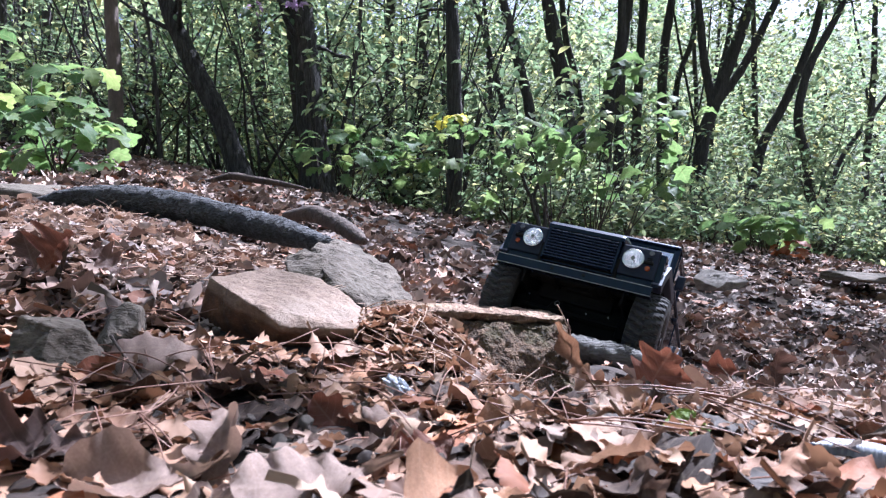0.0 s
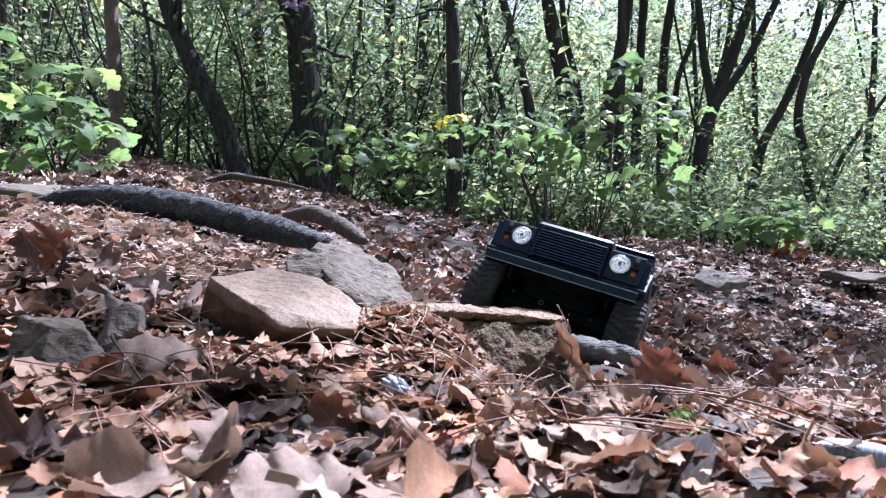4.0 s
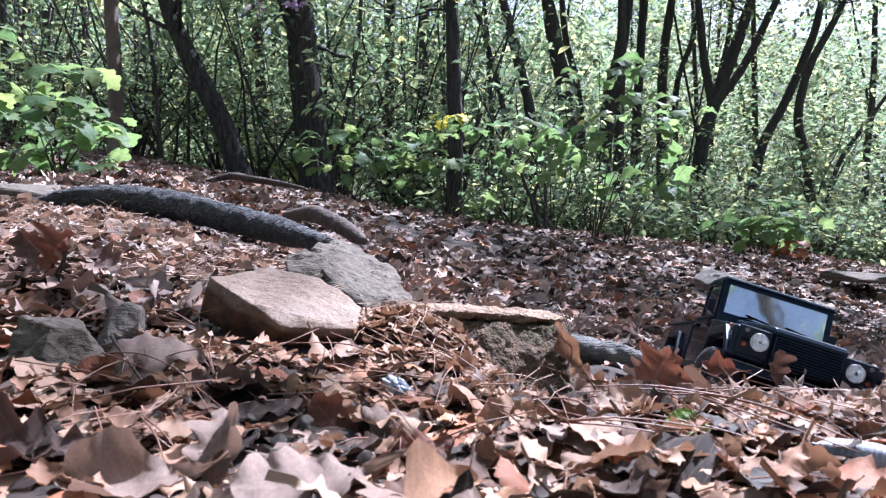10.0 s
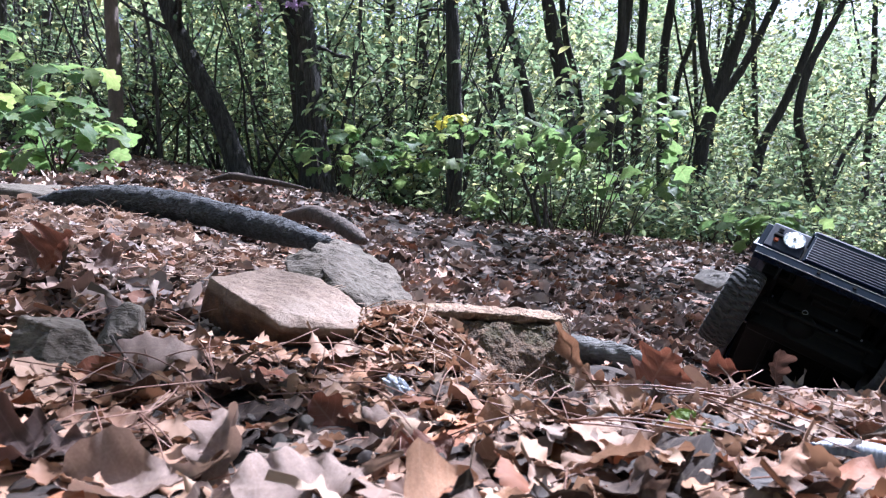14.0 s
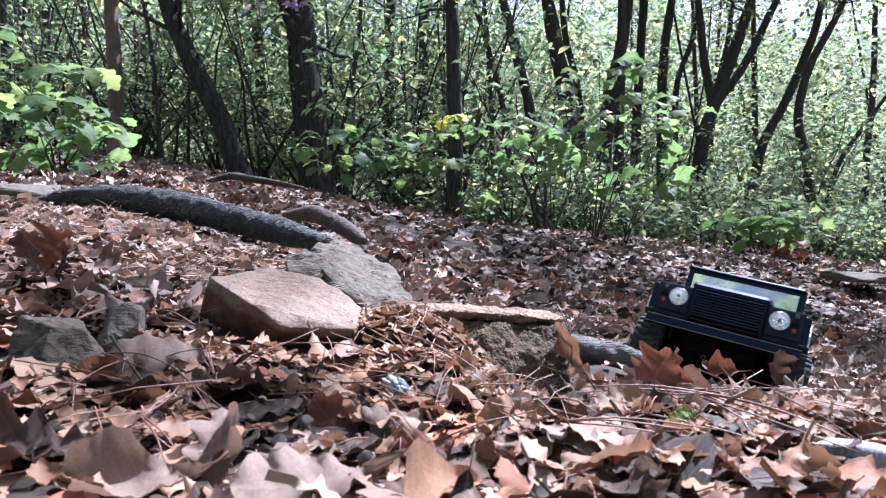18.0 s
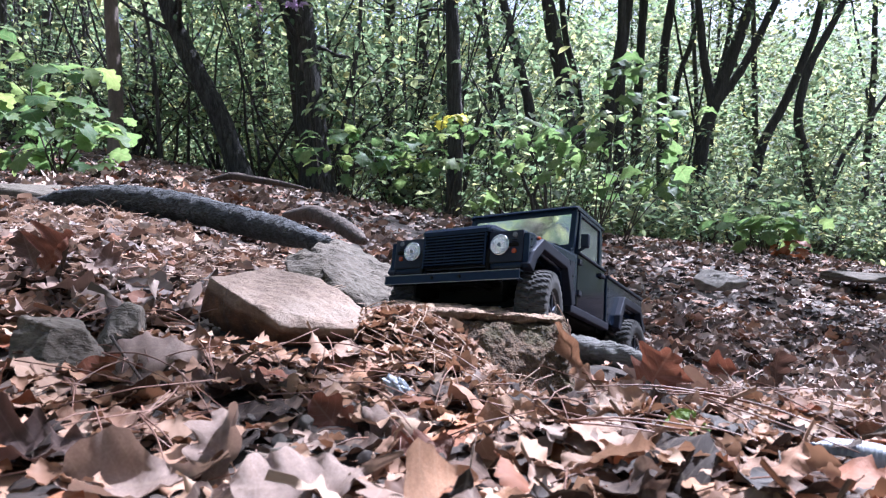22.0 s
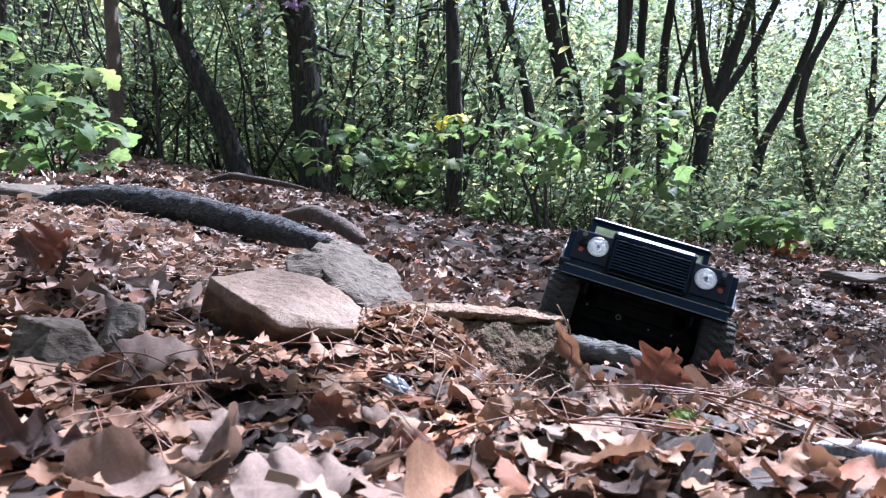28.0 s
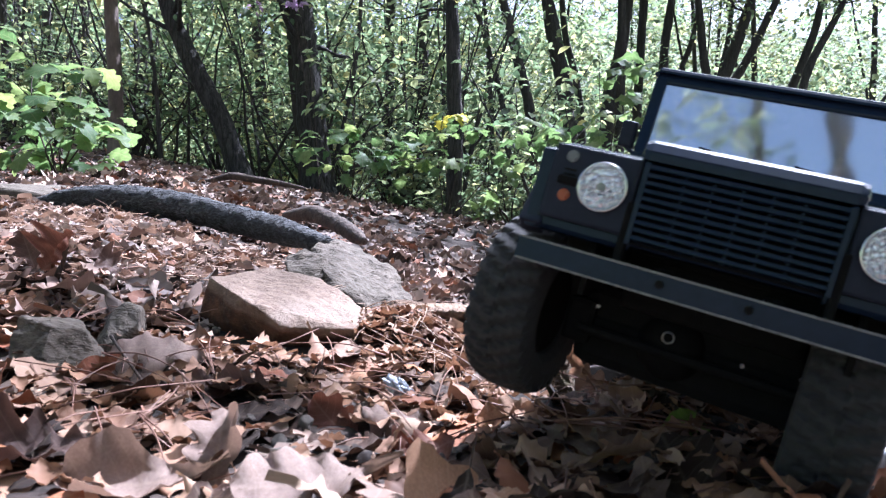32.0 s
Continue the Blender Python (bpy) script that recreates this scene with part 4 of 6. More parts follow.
def distant_leaves():
    """The green depth of the wood, past where single trees can be told apart."""
    gen = np.random.default_rng(41)
    n = 8500
    d = gen.uniform(15, 42, n)
    u = gen.uniform(-0.8, 0.8, n)
    c = np.stack([u * d, d, height(u * d, d) + gen.uniform(0.0, 1.0, n) ** 1.5 * (0.42 * d - 6 * np.clip(u - 0.25, 0, 1))], -1)
    c = c[crowded(u, (c[:, 2] - 0.11) / d, gen, n)]
    v, f, uv = foliage(c, 0.8, 24, 0.15, gen, TINY)
    part_way = gen.uniform(10.5, 20, 2300)
    u = gen.uniform(-0.75, 0.75, 2300)
    z = height(u * part_way, part_way) + gen.uniform(0.3, 1.0, 2300) * 0.40 * part_way
    keep = gen.random(2300) > 0.55 * np.clip((u - 0.35) * 4, 0, 1) * (z > 0.22 * part_way)
    keep &= crowded(u + 0.3, z / part_way, gen, 2300)
    c = np.stack([u * part_way, part_way, z], -1)[keep]
    spray = foliage(c, 0.40, 24, 0.135, gen)
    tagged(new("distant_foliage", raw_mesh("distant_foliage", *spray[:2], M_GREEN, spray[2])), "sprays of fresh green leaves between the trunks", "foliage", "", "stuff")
    near = gen.uniform(6.6, 9.5, 170)
    u = gen.uniform(-0.46, 0.04, 170)
    c = np.stack([u * near, near, height(u * near, near) + gen.uniform(0.3, 2.4, 170)], -1)
    spray = foliage(c, 0.2, 15, 0.095, gen)
    tagged(new("distant_foliage", raw_mesh("distant_foliage", *spray[:2], M_GREEN, spray[2])), "hanging sprays of sunlit green leaves", "foliage", "", "stuff")
    tagged(new("distant_foliage", raw_mesh("distant_foliage", v, f, M_GREEN_FAR, uv)), "distant mass of sunlit green foliage", "foliage", "", "stuff")


distant_leaves()


def shrub(foot, tall, wide, seed, label, leaves=420, leaf=0.05, shapes=SMALL, material=None, stems=5, name="shrub"):
    gen = np.random.default_rng(seed)
    x, y = foot
    z = float(height(x, y)) - 0.02
    thing = tagged(new(name), label, "shrub", "undergrowth shrubs")
    thing.location = (x, y, z)
    tips = []
    for _ in range(stems):
        a = gen.uniform(0, 2 * np.pi)
        p, r = limb((gen.normal(0, 0.02), gen.normal(0, 0.02), 0), (math.cos(a) * wide / tall, math.sin(a) * wide / tall, 1), tall * gen.uniform(0.7, 1.1), 0.006 + 0.004 * tall, gen, 7)
        pieces = [tube(p, r, 5)]
        for b in (2, 3, 4, 5, 6):
            tp, tr = limb(p[b], (gen.normal(), gen.normal(), 0.3), wide * gen.uniform(0.3, 0.9), r[b] * 0.6, gen, 4, 0.03)
            pieces.append(tube(tp, tr, 4))
            tips += [tp[-1], tp[-2], tp[-3]]
        tips.append(p[-1])
        v, f = joined(pieces)
        part("stem", raw_mesh("stem", v, f, M_BARK if tall > 1.6 else M_TWIG), None, thing)
    tips = np.array(tips)
    v, f, uv = foliage(tips, 0.055 + 0.03 * wide, max(2, leaves // len(tips)), leaf, gen, shapes, 0.3)
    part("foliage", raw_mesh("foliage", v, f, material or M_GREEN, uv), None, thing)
    return thing


def undergrowth():
    gen = np.random.default_rng(23)
    for k in range(70):
        d = gen.uniform(6.2, 11.0)
        u = -0.7 + 1.42 * (k + gen.random()) / 70
        if u < -0.05:
            d = max(d, 6.6)
        shrub((u * d, d), gen.uniform(0.7, 1.9), gen.uniform(0.35, 0.7), 300 + k, "leafy green undergrowth shrub at the wood's edge", 430, gen.uniform(0.06, 0.095))
    for k in range(12):
        u = -0.64 + 0.78 * (k + gen.random()) / 12
        d = gen.uniform(5.9, 7.0)
        shrub((u * d, d), gen.uniform(1.7, 2.9), gen.uniform(0.8, 1.3), 360 + k, "tall open shrub with dark crooked branches", 230, gen.uniform(0.07, 0.095), stems=5, name="tall_shrub")
    for k in range(26):
        u = -0.02 + 0.74 * (k + gen.random()) / 26
        d = gen.uniform(5.2, 6.2)
        shrub((u * d, d), gen.uniform(0.25, 0.75), gen.uniform(0.25, 0.5), 420 + k, "low green shrub at the edge of the leaves", 290, gen.uniform(0.055, 0.085))


undergrowth()


def sapling(foot, sprays, seed, label, leaf=0.12, material=None, per=9, spread=0.10, name="sapling"):
    """A young broad-leaved plant: a stem from the foot to each spray of large leaves."""
    gen = np.random.default_rng(seed)
    x, y = foot
    base = np.array((x, y, float(height(x, y)) - 0.02))
    thing = tagged(new(name), label, "sapling", "broad-leaved saplings")
    thing.location = base
    ends = np.array(sprays) - base
    for e in ends:
        mid = e * 0.5 + gen.normal(0, 0.04, 3) + (0, 0, 0.1 * np.linalg.norm(e))
        p = curve_points([(gen.normal(0, 0.02), gen.normal(0, 0.02), 0), mid, e], 12)
        v, f = tube(p, np.linspace(0.0045, 0.0018, 12), 5)
        part("stem", raw_mesh("stem", v, f, M_TWIG), None, thing)
    v, f, uv = foliage(ends, spread, per, leaf, gen, BROAD, 0.25)
    part("foliage", raw_mesh("foliage", v, f, material or M_GREEN_BIG, uv), None, thing)
    return thing


BIG = "young plant with broad fresh green lobed leaves"
sapling((-1.75, 3.1), [(-1.885, 3.000, 0.737), (-1.689, 2.900, 0.741), (-1.556, 2.900, 0.729), (-1.535, 3.000, 0.713), (-1.725, 2.900, 0.608), (-1.549, 2.800, 0.614), (-1.974, 3.100, 0.888), (-1.691, 3.200, 0.987), (-1.931, 3.200, 0.993)], 1, BIG, 0.13, None, 8, 0.09)
sapling((-1.65, 3.3), [(-1.797, 3.200, 0.539), (-1.691, 3.200, 0.545), (-1.824, 3.200, 0.587)], 2, BIG, 0.13, None, 6, 0.06)
sapling((-0.60, 4.5), [(-0.711, 4.400, 0.865), (-0.516, 4.300, 0.776), (-0.337, 4.300, 0.794), (-0.180, 4.400, 0.755), (-0.766, 4.400, 0.774), (-0.455, 4.400, 0.902), (-0.638, 4.400, 0.682), (-0.088, 4.400, 0.700)], 3, BIG, 0.13, None, 9, 0.11)
sapling((0.05, 4.7), [(0.023, 4.600, 0.938), (0.176, 4.600, 0.976), (0.253, 4.600, 0.765), (0.330, 4.600, 0.670), (0.196, 4.600, 0.363)], 4, BIG, 0.12, None, 7, 0.1)
sapling((0.0, 4.6), [(0.004, 4.500, 1.014)], 5, "sprig of bright yellow leaves above the path", 0.11, M_YELLOW, 7, 0.05)
sapling((0.95, 4.3), [(0.943, 4.100, 1.241), (1.063, 4.100, 1.190), (1.250, 4.100, 1.019), (1.456, 4.200, 0.989), (1.045, 4.100, 0.892), (1.334, 4.200, 0.901)], 6, BIG, 0.14, None, 7, 0.09)
sapling((0.72, 4.4), [(0.559, 4.300, 0.794), (0.721, 4.200, 0.796), (0.896, 4.200, 0.737), (0.791, 4.200, 0.691), (0.631, 4.300, 0.920)], 7, BIG, 0.13, None, 8, 0.1)
sapling((1.15, 4.4), [(1.071, 4.200, 0.533), (1.334, 4.200, 0.516), (1.351, 4.200, 0.621), (1.672, 4.400, 0.590)], 8, BIG, 0.14, None, 6, 0.08)
sapling((2.2, 4.7), [(2.093, 4.600, 0.325), (2.265, 4.600, 0.363), (2.438, 4.600, 0.313), (1.984, 4.800, 0.374), (2.123, 4.500, 0.264), (2.361, 4.600, 0.267)], 9, BIG, 0.15, None, 8, 0.09)
sapling((2.25, 4.5), [(2.229, 4.450, 0.169), (2.266, 4.450, 0.114)], 10, "withered russet leaves on a dead stem", 0.10, M_RUSSET, 10, 0.05)
sapling((-0.95, 5.3), [(-1.114, 5.200, 1.995), (-1.153, 5.200, 2.012)], 11, "sprig of lilac flowers high on a stem", 0.06, M_LILAC, 10, 0.03)
sapling((-1.3, 5.4), [(-1.475, 5.300, 2.022)], 12, "sprig of lilac flowers high on a stem", 0.05, M_LILAC, 8, 0.03)


def crooked_bush(foot, ends, seed):
    """Dark crooked branches that fan out from one foot, nearly bare, with small sprays at the tips."""
    gen = np.random.default_rng(seed)
    base = np.array((*foot, float(height(*foot)) - 0.02))
    thing = tagged(new("bush"), "bush of dark crooked branches with few leaves", "shrub", "undergrowth shrubs")
    thing.location = base
    tips = []
    for e in ends:
        e = np.array(e) - base
        side = gen.normal(0, 0.05, (2, 3))
        p = curve_points([(0, 0, 0), e * (0.22, 0.3, 0.36) + side[0], e * (0.62, 0.6, 0.66) + side[1], e], 16)
        p[1:-1] += gen.normal(0, 0.008, (14, 3))
        pieces = [tube(p, np.linspace(0.016, 0.004, 16), 6)]
        for b in (5, 7, 9, 11, 13):
            way = (p[b] - p[b - 2]) / np.linalg.norm(p[b] - p[b - 2]) + gen.normal(0, 0.7, 3)
            tp, tr = limb(p[b], way, gen.uniform(0.15, 0.42), 0.006, gen, 5, 0.03)
            pieces.append(tube(tp, tr, 4))
            tips += [tp[-1], tp[-2]]
        v, f = joined(pieces)
        part("branch", raw_mesh("branch", v, f, M_BARK), None, thing)
        tips.append(p[-1])
    v, f, uv = foliage(np.array(tips), 0.06, 6, 0.085, gen)
    part("foliage", raw_mesh("foliage", v, f, M_GREEN, uv), None, thing)


crooked_bush((-0.86, 5.45), [(-0.10, 5.3, 1.42), (-0.22, 5.4, 1.10), (-0.42, 5.3, 1.62), (0.03, 5.4, 0.92), (-0.66, 5.4, 1.75)], 61)
crooked_bush((0.74, 5.05), [(0.17, 5.0, 1.47), (0.52, 5.0, 1.30), (0.98, 5.1, 1.15)], 62)


def behind():
    """The wood goes on behind the camera: unseen trees added to cut sky light."""
    gen = np.random.default_rng(77)
    for k in range(34):
        a = math.pi + (k - 16.5) * 0.125 + gen.normal(0, 0.05)
        d = gen.uniform(4.5, 12)
        if a < 1.7:
            continue
        x, y = d * math.sin(a), d * math.cos(a)
        z, tall, lean = float(height(x, y)), gen.uniform(5, 8), gen.normal(0, 0.1)
        tree([(x, y, z), (x + lean * 2, y, z + tall * 0.4), (x + lean * 4, y, z + tall * 0.7), (x + lean * 5, y, z + tall)], gen.uniform(0.1, 0.25), 500 + k,
             "unseen slim dark tree added behind the view", 0.6, 0.16, None, (), 0.1, "forest_tree", 6, canopy=0.9, shade_crown_leaf=0.17)


behind()


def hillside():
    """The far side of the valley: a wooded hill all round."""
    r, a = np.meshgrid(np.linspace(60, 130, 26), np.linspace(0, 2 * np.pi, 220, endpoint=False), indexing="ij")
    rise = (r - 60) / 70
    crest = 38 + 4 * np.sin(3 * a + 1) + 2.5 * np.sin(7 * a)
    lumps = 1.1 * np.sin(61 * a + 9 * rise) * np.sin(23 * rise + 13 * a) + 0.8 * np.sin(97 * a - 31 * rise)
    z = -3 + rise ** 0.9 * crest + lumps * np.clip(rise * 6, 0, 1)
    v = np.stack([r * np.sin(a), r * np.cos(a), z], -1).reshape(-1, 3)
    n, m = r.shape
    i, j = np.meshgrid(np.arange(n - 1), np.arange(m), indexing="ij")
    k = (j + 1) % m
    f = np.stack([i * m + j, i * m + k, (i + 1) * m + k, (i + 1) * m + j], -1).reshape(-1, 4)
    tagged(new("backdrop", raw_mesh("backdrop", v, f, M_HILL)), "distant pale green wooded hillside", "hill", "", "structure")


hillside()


def shade_tree(foot, reach, half, clumps, per, leaf, seed):
    """An unseen tree added beside the view; its high branch shades the litter. reach: the branch's end from the foot;
    half: half widths of its leafy end.
    """
    gen = np.random.default_rng(seed)
    base = np.array((*foot, float(height(*foot)) - 0.05))
    thing = tagged(new("forest_tree"), "unseen tree added to shade the ground with a leafy branch", "tree", "trees of the wood")
    thing.location = base
    v, f = tube(curve_points([(0, 0, 0), (-0.1, 0.1, 1.8), (-0.3, 0.2, 3.6), (-0.3, 0.2, 5.6)], 20), np.linspace(0.09, 0.04, 20), 10, 0.03)
    part("trunk", raw_mesh("trunk", v, f, M_BARK), None, thing)
    end = np.array(reach)
    v, f = tube(curve_points([(-0.3, 0.2, 3.6), end * (0.45, 0.6, 0.9), end * (0.75, 0.9, 0.98), end], 16), np.linspace(0.03, 0.008, 16), 7)
    part("limb", raw_mesh("limb", v, f, M_BARK), None, thing)
    c = end + gen.uniform(-1, 1, (clumps, 3)) * np.array(half)
    v, f, uv = foliage(c, 0.12, per, leaf, gen)
    part("crown", raw_mesh("crown", v, f, M_GREEN, uv), None, thing, "fresh green spring leaves")


# unseen shade casters, set along the sun's direction from the ground they darken
shade_tree((4.4, 2.0), (-2.52, 0.68, 5.0), (0.08, 0.10, 0.2), 10, 6, 0.10, 5)
shade_tree((4.7, 3.5), (-1.1, 0.95, 5.0), (1.0, 0.95, 0.3), 95, 8, 0.11, 6)
shade_tree((5.2, 5.6), (-1.4, 0.1, 5.2), (1.3, 1.1, 0.3), 105, 8, 0.12, 7)
shade_tree((5.4, 6.2), (-3.2, -1.0, 5.3), (1.2, 0.7, 0.3), 60, 8, 0.12, 8)


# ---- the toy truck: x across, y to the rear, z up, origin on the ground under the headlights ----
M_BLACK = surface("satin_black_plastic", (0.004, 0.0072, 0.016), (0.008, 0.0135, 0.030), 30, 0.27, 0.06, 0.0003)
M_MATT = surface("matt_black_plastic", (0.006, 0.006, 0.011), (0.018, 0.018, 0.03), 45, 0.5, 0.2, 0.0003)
M_FRAME = surface("chassis_black", (0.003, 0.003, 0.003), (0.009, 0.0085, 0.008), 50, 0.75, 0.2, 0.0003)
M_EDGE = surface("worn_edge", (0.07, 0.07, 0.072), (0.34, 0.33, 0.32), 150, 0.35, 0.1, 0.0001, 6, None, 0.3)
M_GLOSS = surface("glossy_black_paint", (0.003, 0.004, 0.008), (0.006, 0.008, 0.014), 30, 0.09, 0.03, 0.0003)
M_RUBBER = surface("dusty_tyre_rubber", (0.011, 0.011, 0.012), (0.042, 0.040, 0.040), 60, 0.9, 0.3, 0.0004)
M_STEEL = surface("bright_screw_steel", (0.12, 0.12, 0.115), (0.28, 0.27, 0.26), 80, 0.3, 0.1, 0.0001, 6, None, 0.9)
M_CHROME = surface("bright_chrome", (0.55, 0.56, 0.58), (0.75, 0.76, 0.78), 60, 0.18, 0.05, 0.0001, 6, None, 0.95)
M_BEAD = surface("chipped_bead_ring", (0.03, 0.03, 0.032), (0.62, 0.62, 0.63), 70, 0.35, 0.2, 0.0002, 3, None, 0.7)
M_SILVER = surface("grey_rim_paint", (0.025, 0.025, 0.027), (0.08, 0.08, 0.085), 60, 0.4, 0.1, 0.0002, 6, None, 0.6)
M_GLOSS.node_tree.nodes["Principled BSDF"].inputs["Specular IOR Level"].default_value = 0.09
for paint in (M_BLACK, M_MATT, M_FRAME):
    paint.node_tree.nodes["Principled BSDF"].inputs["Specular IOR Level"].default_value = 0.3
# blue tint puts the sky's sheen into the paint's reflections
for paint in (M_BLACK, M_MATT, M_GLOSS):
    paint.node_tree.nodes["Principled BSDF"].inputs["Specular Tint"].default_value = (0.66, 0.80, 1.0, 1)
M_FRAME.node_tree.nodes["Principled BSDF"].inputs["Specular IOR Level"].default_value = 0.1
M_REFLECTOR, nt, bsdf = nodes_of("headlight_reflector")
bsdf.inputs["Base Color"].default_value = (0.93, 0.94, 0.96, 1)
bsdf.inputs["Metallic"].default_value, bsdf.inputs["Roughness"].default_value = 0.85, 0.14
cell = add(nt, "ShaderNodeTexVoronoi", Scale=470.0)
nt.links.new(nt.nodes.new("ShaderNodeTexCoord").outputs["Object"], cell.inputs["Vector"])
bumped(nt, bsdf, cell.outputs["Distance"], 1.0, 0.0012)
M_GLASS, nt, bsdf = nodes_of("clear_glass")
bsdf.inputs["Base Color"].default_value = (0.93, 0.96, 0.97, 1)
bsdf.inputs["Roughness"].default_value, bsdf.inputs["Transmission Weight"].default_value, bsdf.inputs["IOR"].default_value = 0.03, 1.0, 1.45
M_SCREEN, nt, bsdf = nodes_of("shiny_plastic_pane")
# warm colour put in to whiten the blue sky mirrored here
bsdf.inputs["Base Color"].default_value = (0.97, 0.95, 0.84, 1)
bsdf.inputs["Roughness"].default_value, bsdf.inputs["Metallic"].default_value = 0.05, 0.78
bsdf.inputs["Transmission Weight"].default_value = 0.6
bumped(nt, bsdf, noise_of(nt, 15, 2, 0.5), 0.12, 0.004)
M_SIDE, nt, bsdf = nodes_of("dim_plastic_pane")
bsdf.inputs["Base Color"].default_value = (0.13, 0.14, 0.155, 1)
bsdf.inputs["Roughness"].default_value, bsdf.inputs["Metallic"].default_value, bsdf.inputs["Transmission Weight"].default_value = 0.04, 0.45, 0.4
M_AMBER, nt, bsdf = nodes_of("amber_lens")
bsdf.inputs["Base Color"].default_value = (0.26, 0.052, 0.014, 1)
bsdf.inputs["Roughness"].default_value = 0.25
M_WHITE_LENS, nt, bsdf = nodes_of("clear_side_lens")
bsdf.inputs["Base Color"].default_value = (0.12, 0.125, 0.14, 1)
bsdf.inputs["Roughness"].default_value = 0.2
M_RED_LENS, nt, bsdf = nodes_of("red_lens")
bsdf.inputs["Base Color"].default_value = (0.3, 0.01, 0.01, 1)
bsdf.inputs["Roughness"].default_value = 0.25


def box_bm(size, centre, bevel=0.0, turn=(0, 0, 0)):
    bm = bmesh.new()
    bmesh.ops.create_cube(bm, size=1)
    bmesh.ops.scale(bm, vec=size, verts=bm.verts)
    if bevel:
        bmesh.ops.bevel(bm, geom=bm.edges[:], offset=bevel, segments=2, affect="EDGES", profile=0.6)
    bmesh.ops.transform(bm, matrix=pose(*centre, *turn), verts=bm.verts)
    return bm


def slab_bm(profile, x0, x1, bevel=0.0):
    """A profile in (y, z), pulled from x0 to x1."""
    bm = bmesh.new()
    a = [bm.verts.new((x0, y, z)) for y, z in profile]
    b = [bm.verts.new((x1, y, z)) for y, z in profile]
    n = len(profile)
    bm.faces.new(a)
    bm.faces.new(b[::-1])
    for i in range(n):
        bm.faces.new((a[i], b[i], b[(i + 1) % n], a[(i + 1) % n]))
    bmesh.ops.recalc_face_normals(bm, faces=bm.faces)
    if bevel:
        bmesh.ops.bevel(bm, geom=bm.edges[:], offset=bevel, segments=2, affect="EDGES", profile=0.6)
    return bm


def round_bm(radius, length, centre, axis="y", sides=24, bevel=0.0, top=None):
    bm = bmesh.new()
    bmesh.ops.create_cone(bm, cap_ends=True, segments=sides, radius1=radius, radius2=radius if top is None else top, depth=length)
    if bevel:
        bmesh.ops.bevel(bm, geom=[e for e in bm.edges if e.calc_face_angle(0) > 0.9], offset=bevel, segments=2, affect="EDGES")
    turn = {"x": (0, 90, 0), "y": (90, 0, 0), "z": (0, 0, 0)}[axis]
    bmesh.ops.transform(bm, matrix=pose(*centre, *turn), verts=bm.verts)
    return shade(bm, False)


def ring_bm(radius, thick, centre, axis="y", sides=32, deep=None):
    """A ring lying round an axis."""
    bm = bmesh.new()
    deep = deep or thick
    rings = []
    for k in range(8):
        a = 2 * math.pi * k / 8
        r, h = radius + math.cos(a) * thick, math.sin(a) * deep
        rings.append([bm.verts.new((r * math.cos(2 * math.pi * j / sides), r * math.sin(2 * math.pi * j / sides), h)) for j in range(sides)])
    for k in range(8):
        for j in range(sides):
            bm.faces.new((rings[k][j], rings[k][(j + 1) % sides], rings[(k + 1) % 8][(j + 1) % sides], rings[(k + 1) % 8][j]))
    turn = {"x": (0, 90, 0), "y": (90, 0, 0), "z": (0, 0, 0)}[axis]
    bmesh.ops.transform(bm, matrix=pose(*centre, *turn), verts=bm.verts)
    bmesh.ops.recalc_face_normals(bm, faces=bm.faces)
    return shade(bm)


def strip_bm(path, wide, x0, x1, bevel=0.0008):
    """A band of even width along a path in (y, z): a wheel-arch flare or a frame."""
    p = [Vector(q) for q in path]
    out = []
    for i, q in enumerate(p):
        d = (p[min(i + 1, len(p) - 1)] - p[max(i - 1, 0)]).normalized()
        out.append(q + Vector((d.y, -d.x)) * wide)
    return slab_bm([tuple(q) for q in p] + [tuple(q) for q in out[::-1]], x0, x1, bevel)


truck = tagged(new("toy_truck"), "black remote-controlled toy pickup truck with knobbly tyres", "toy truck")


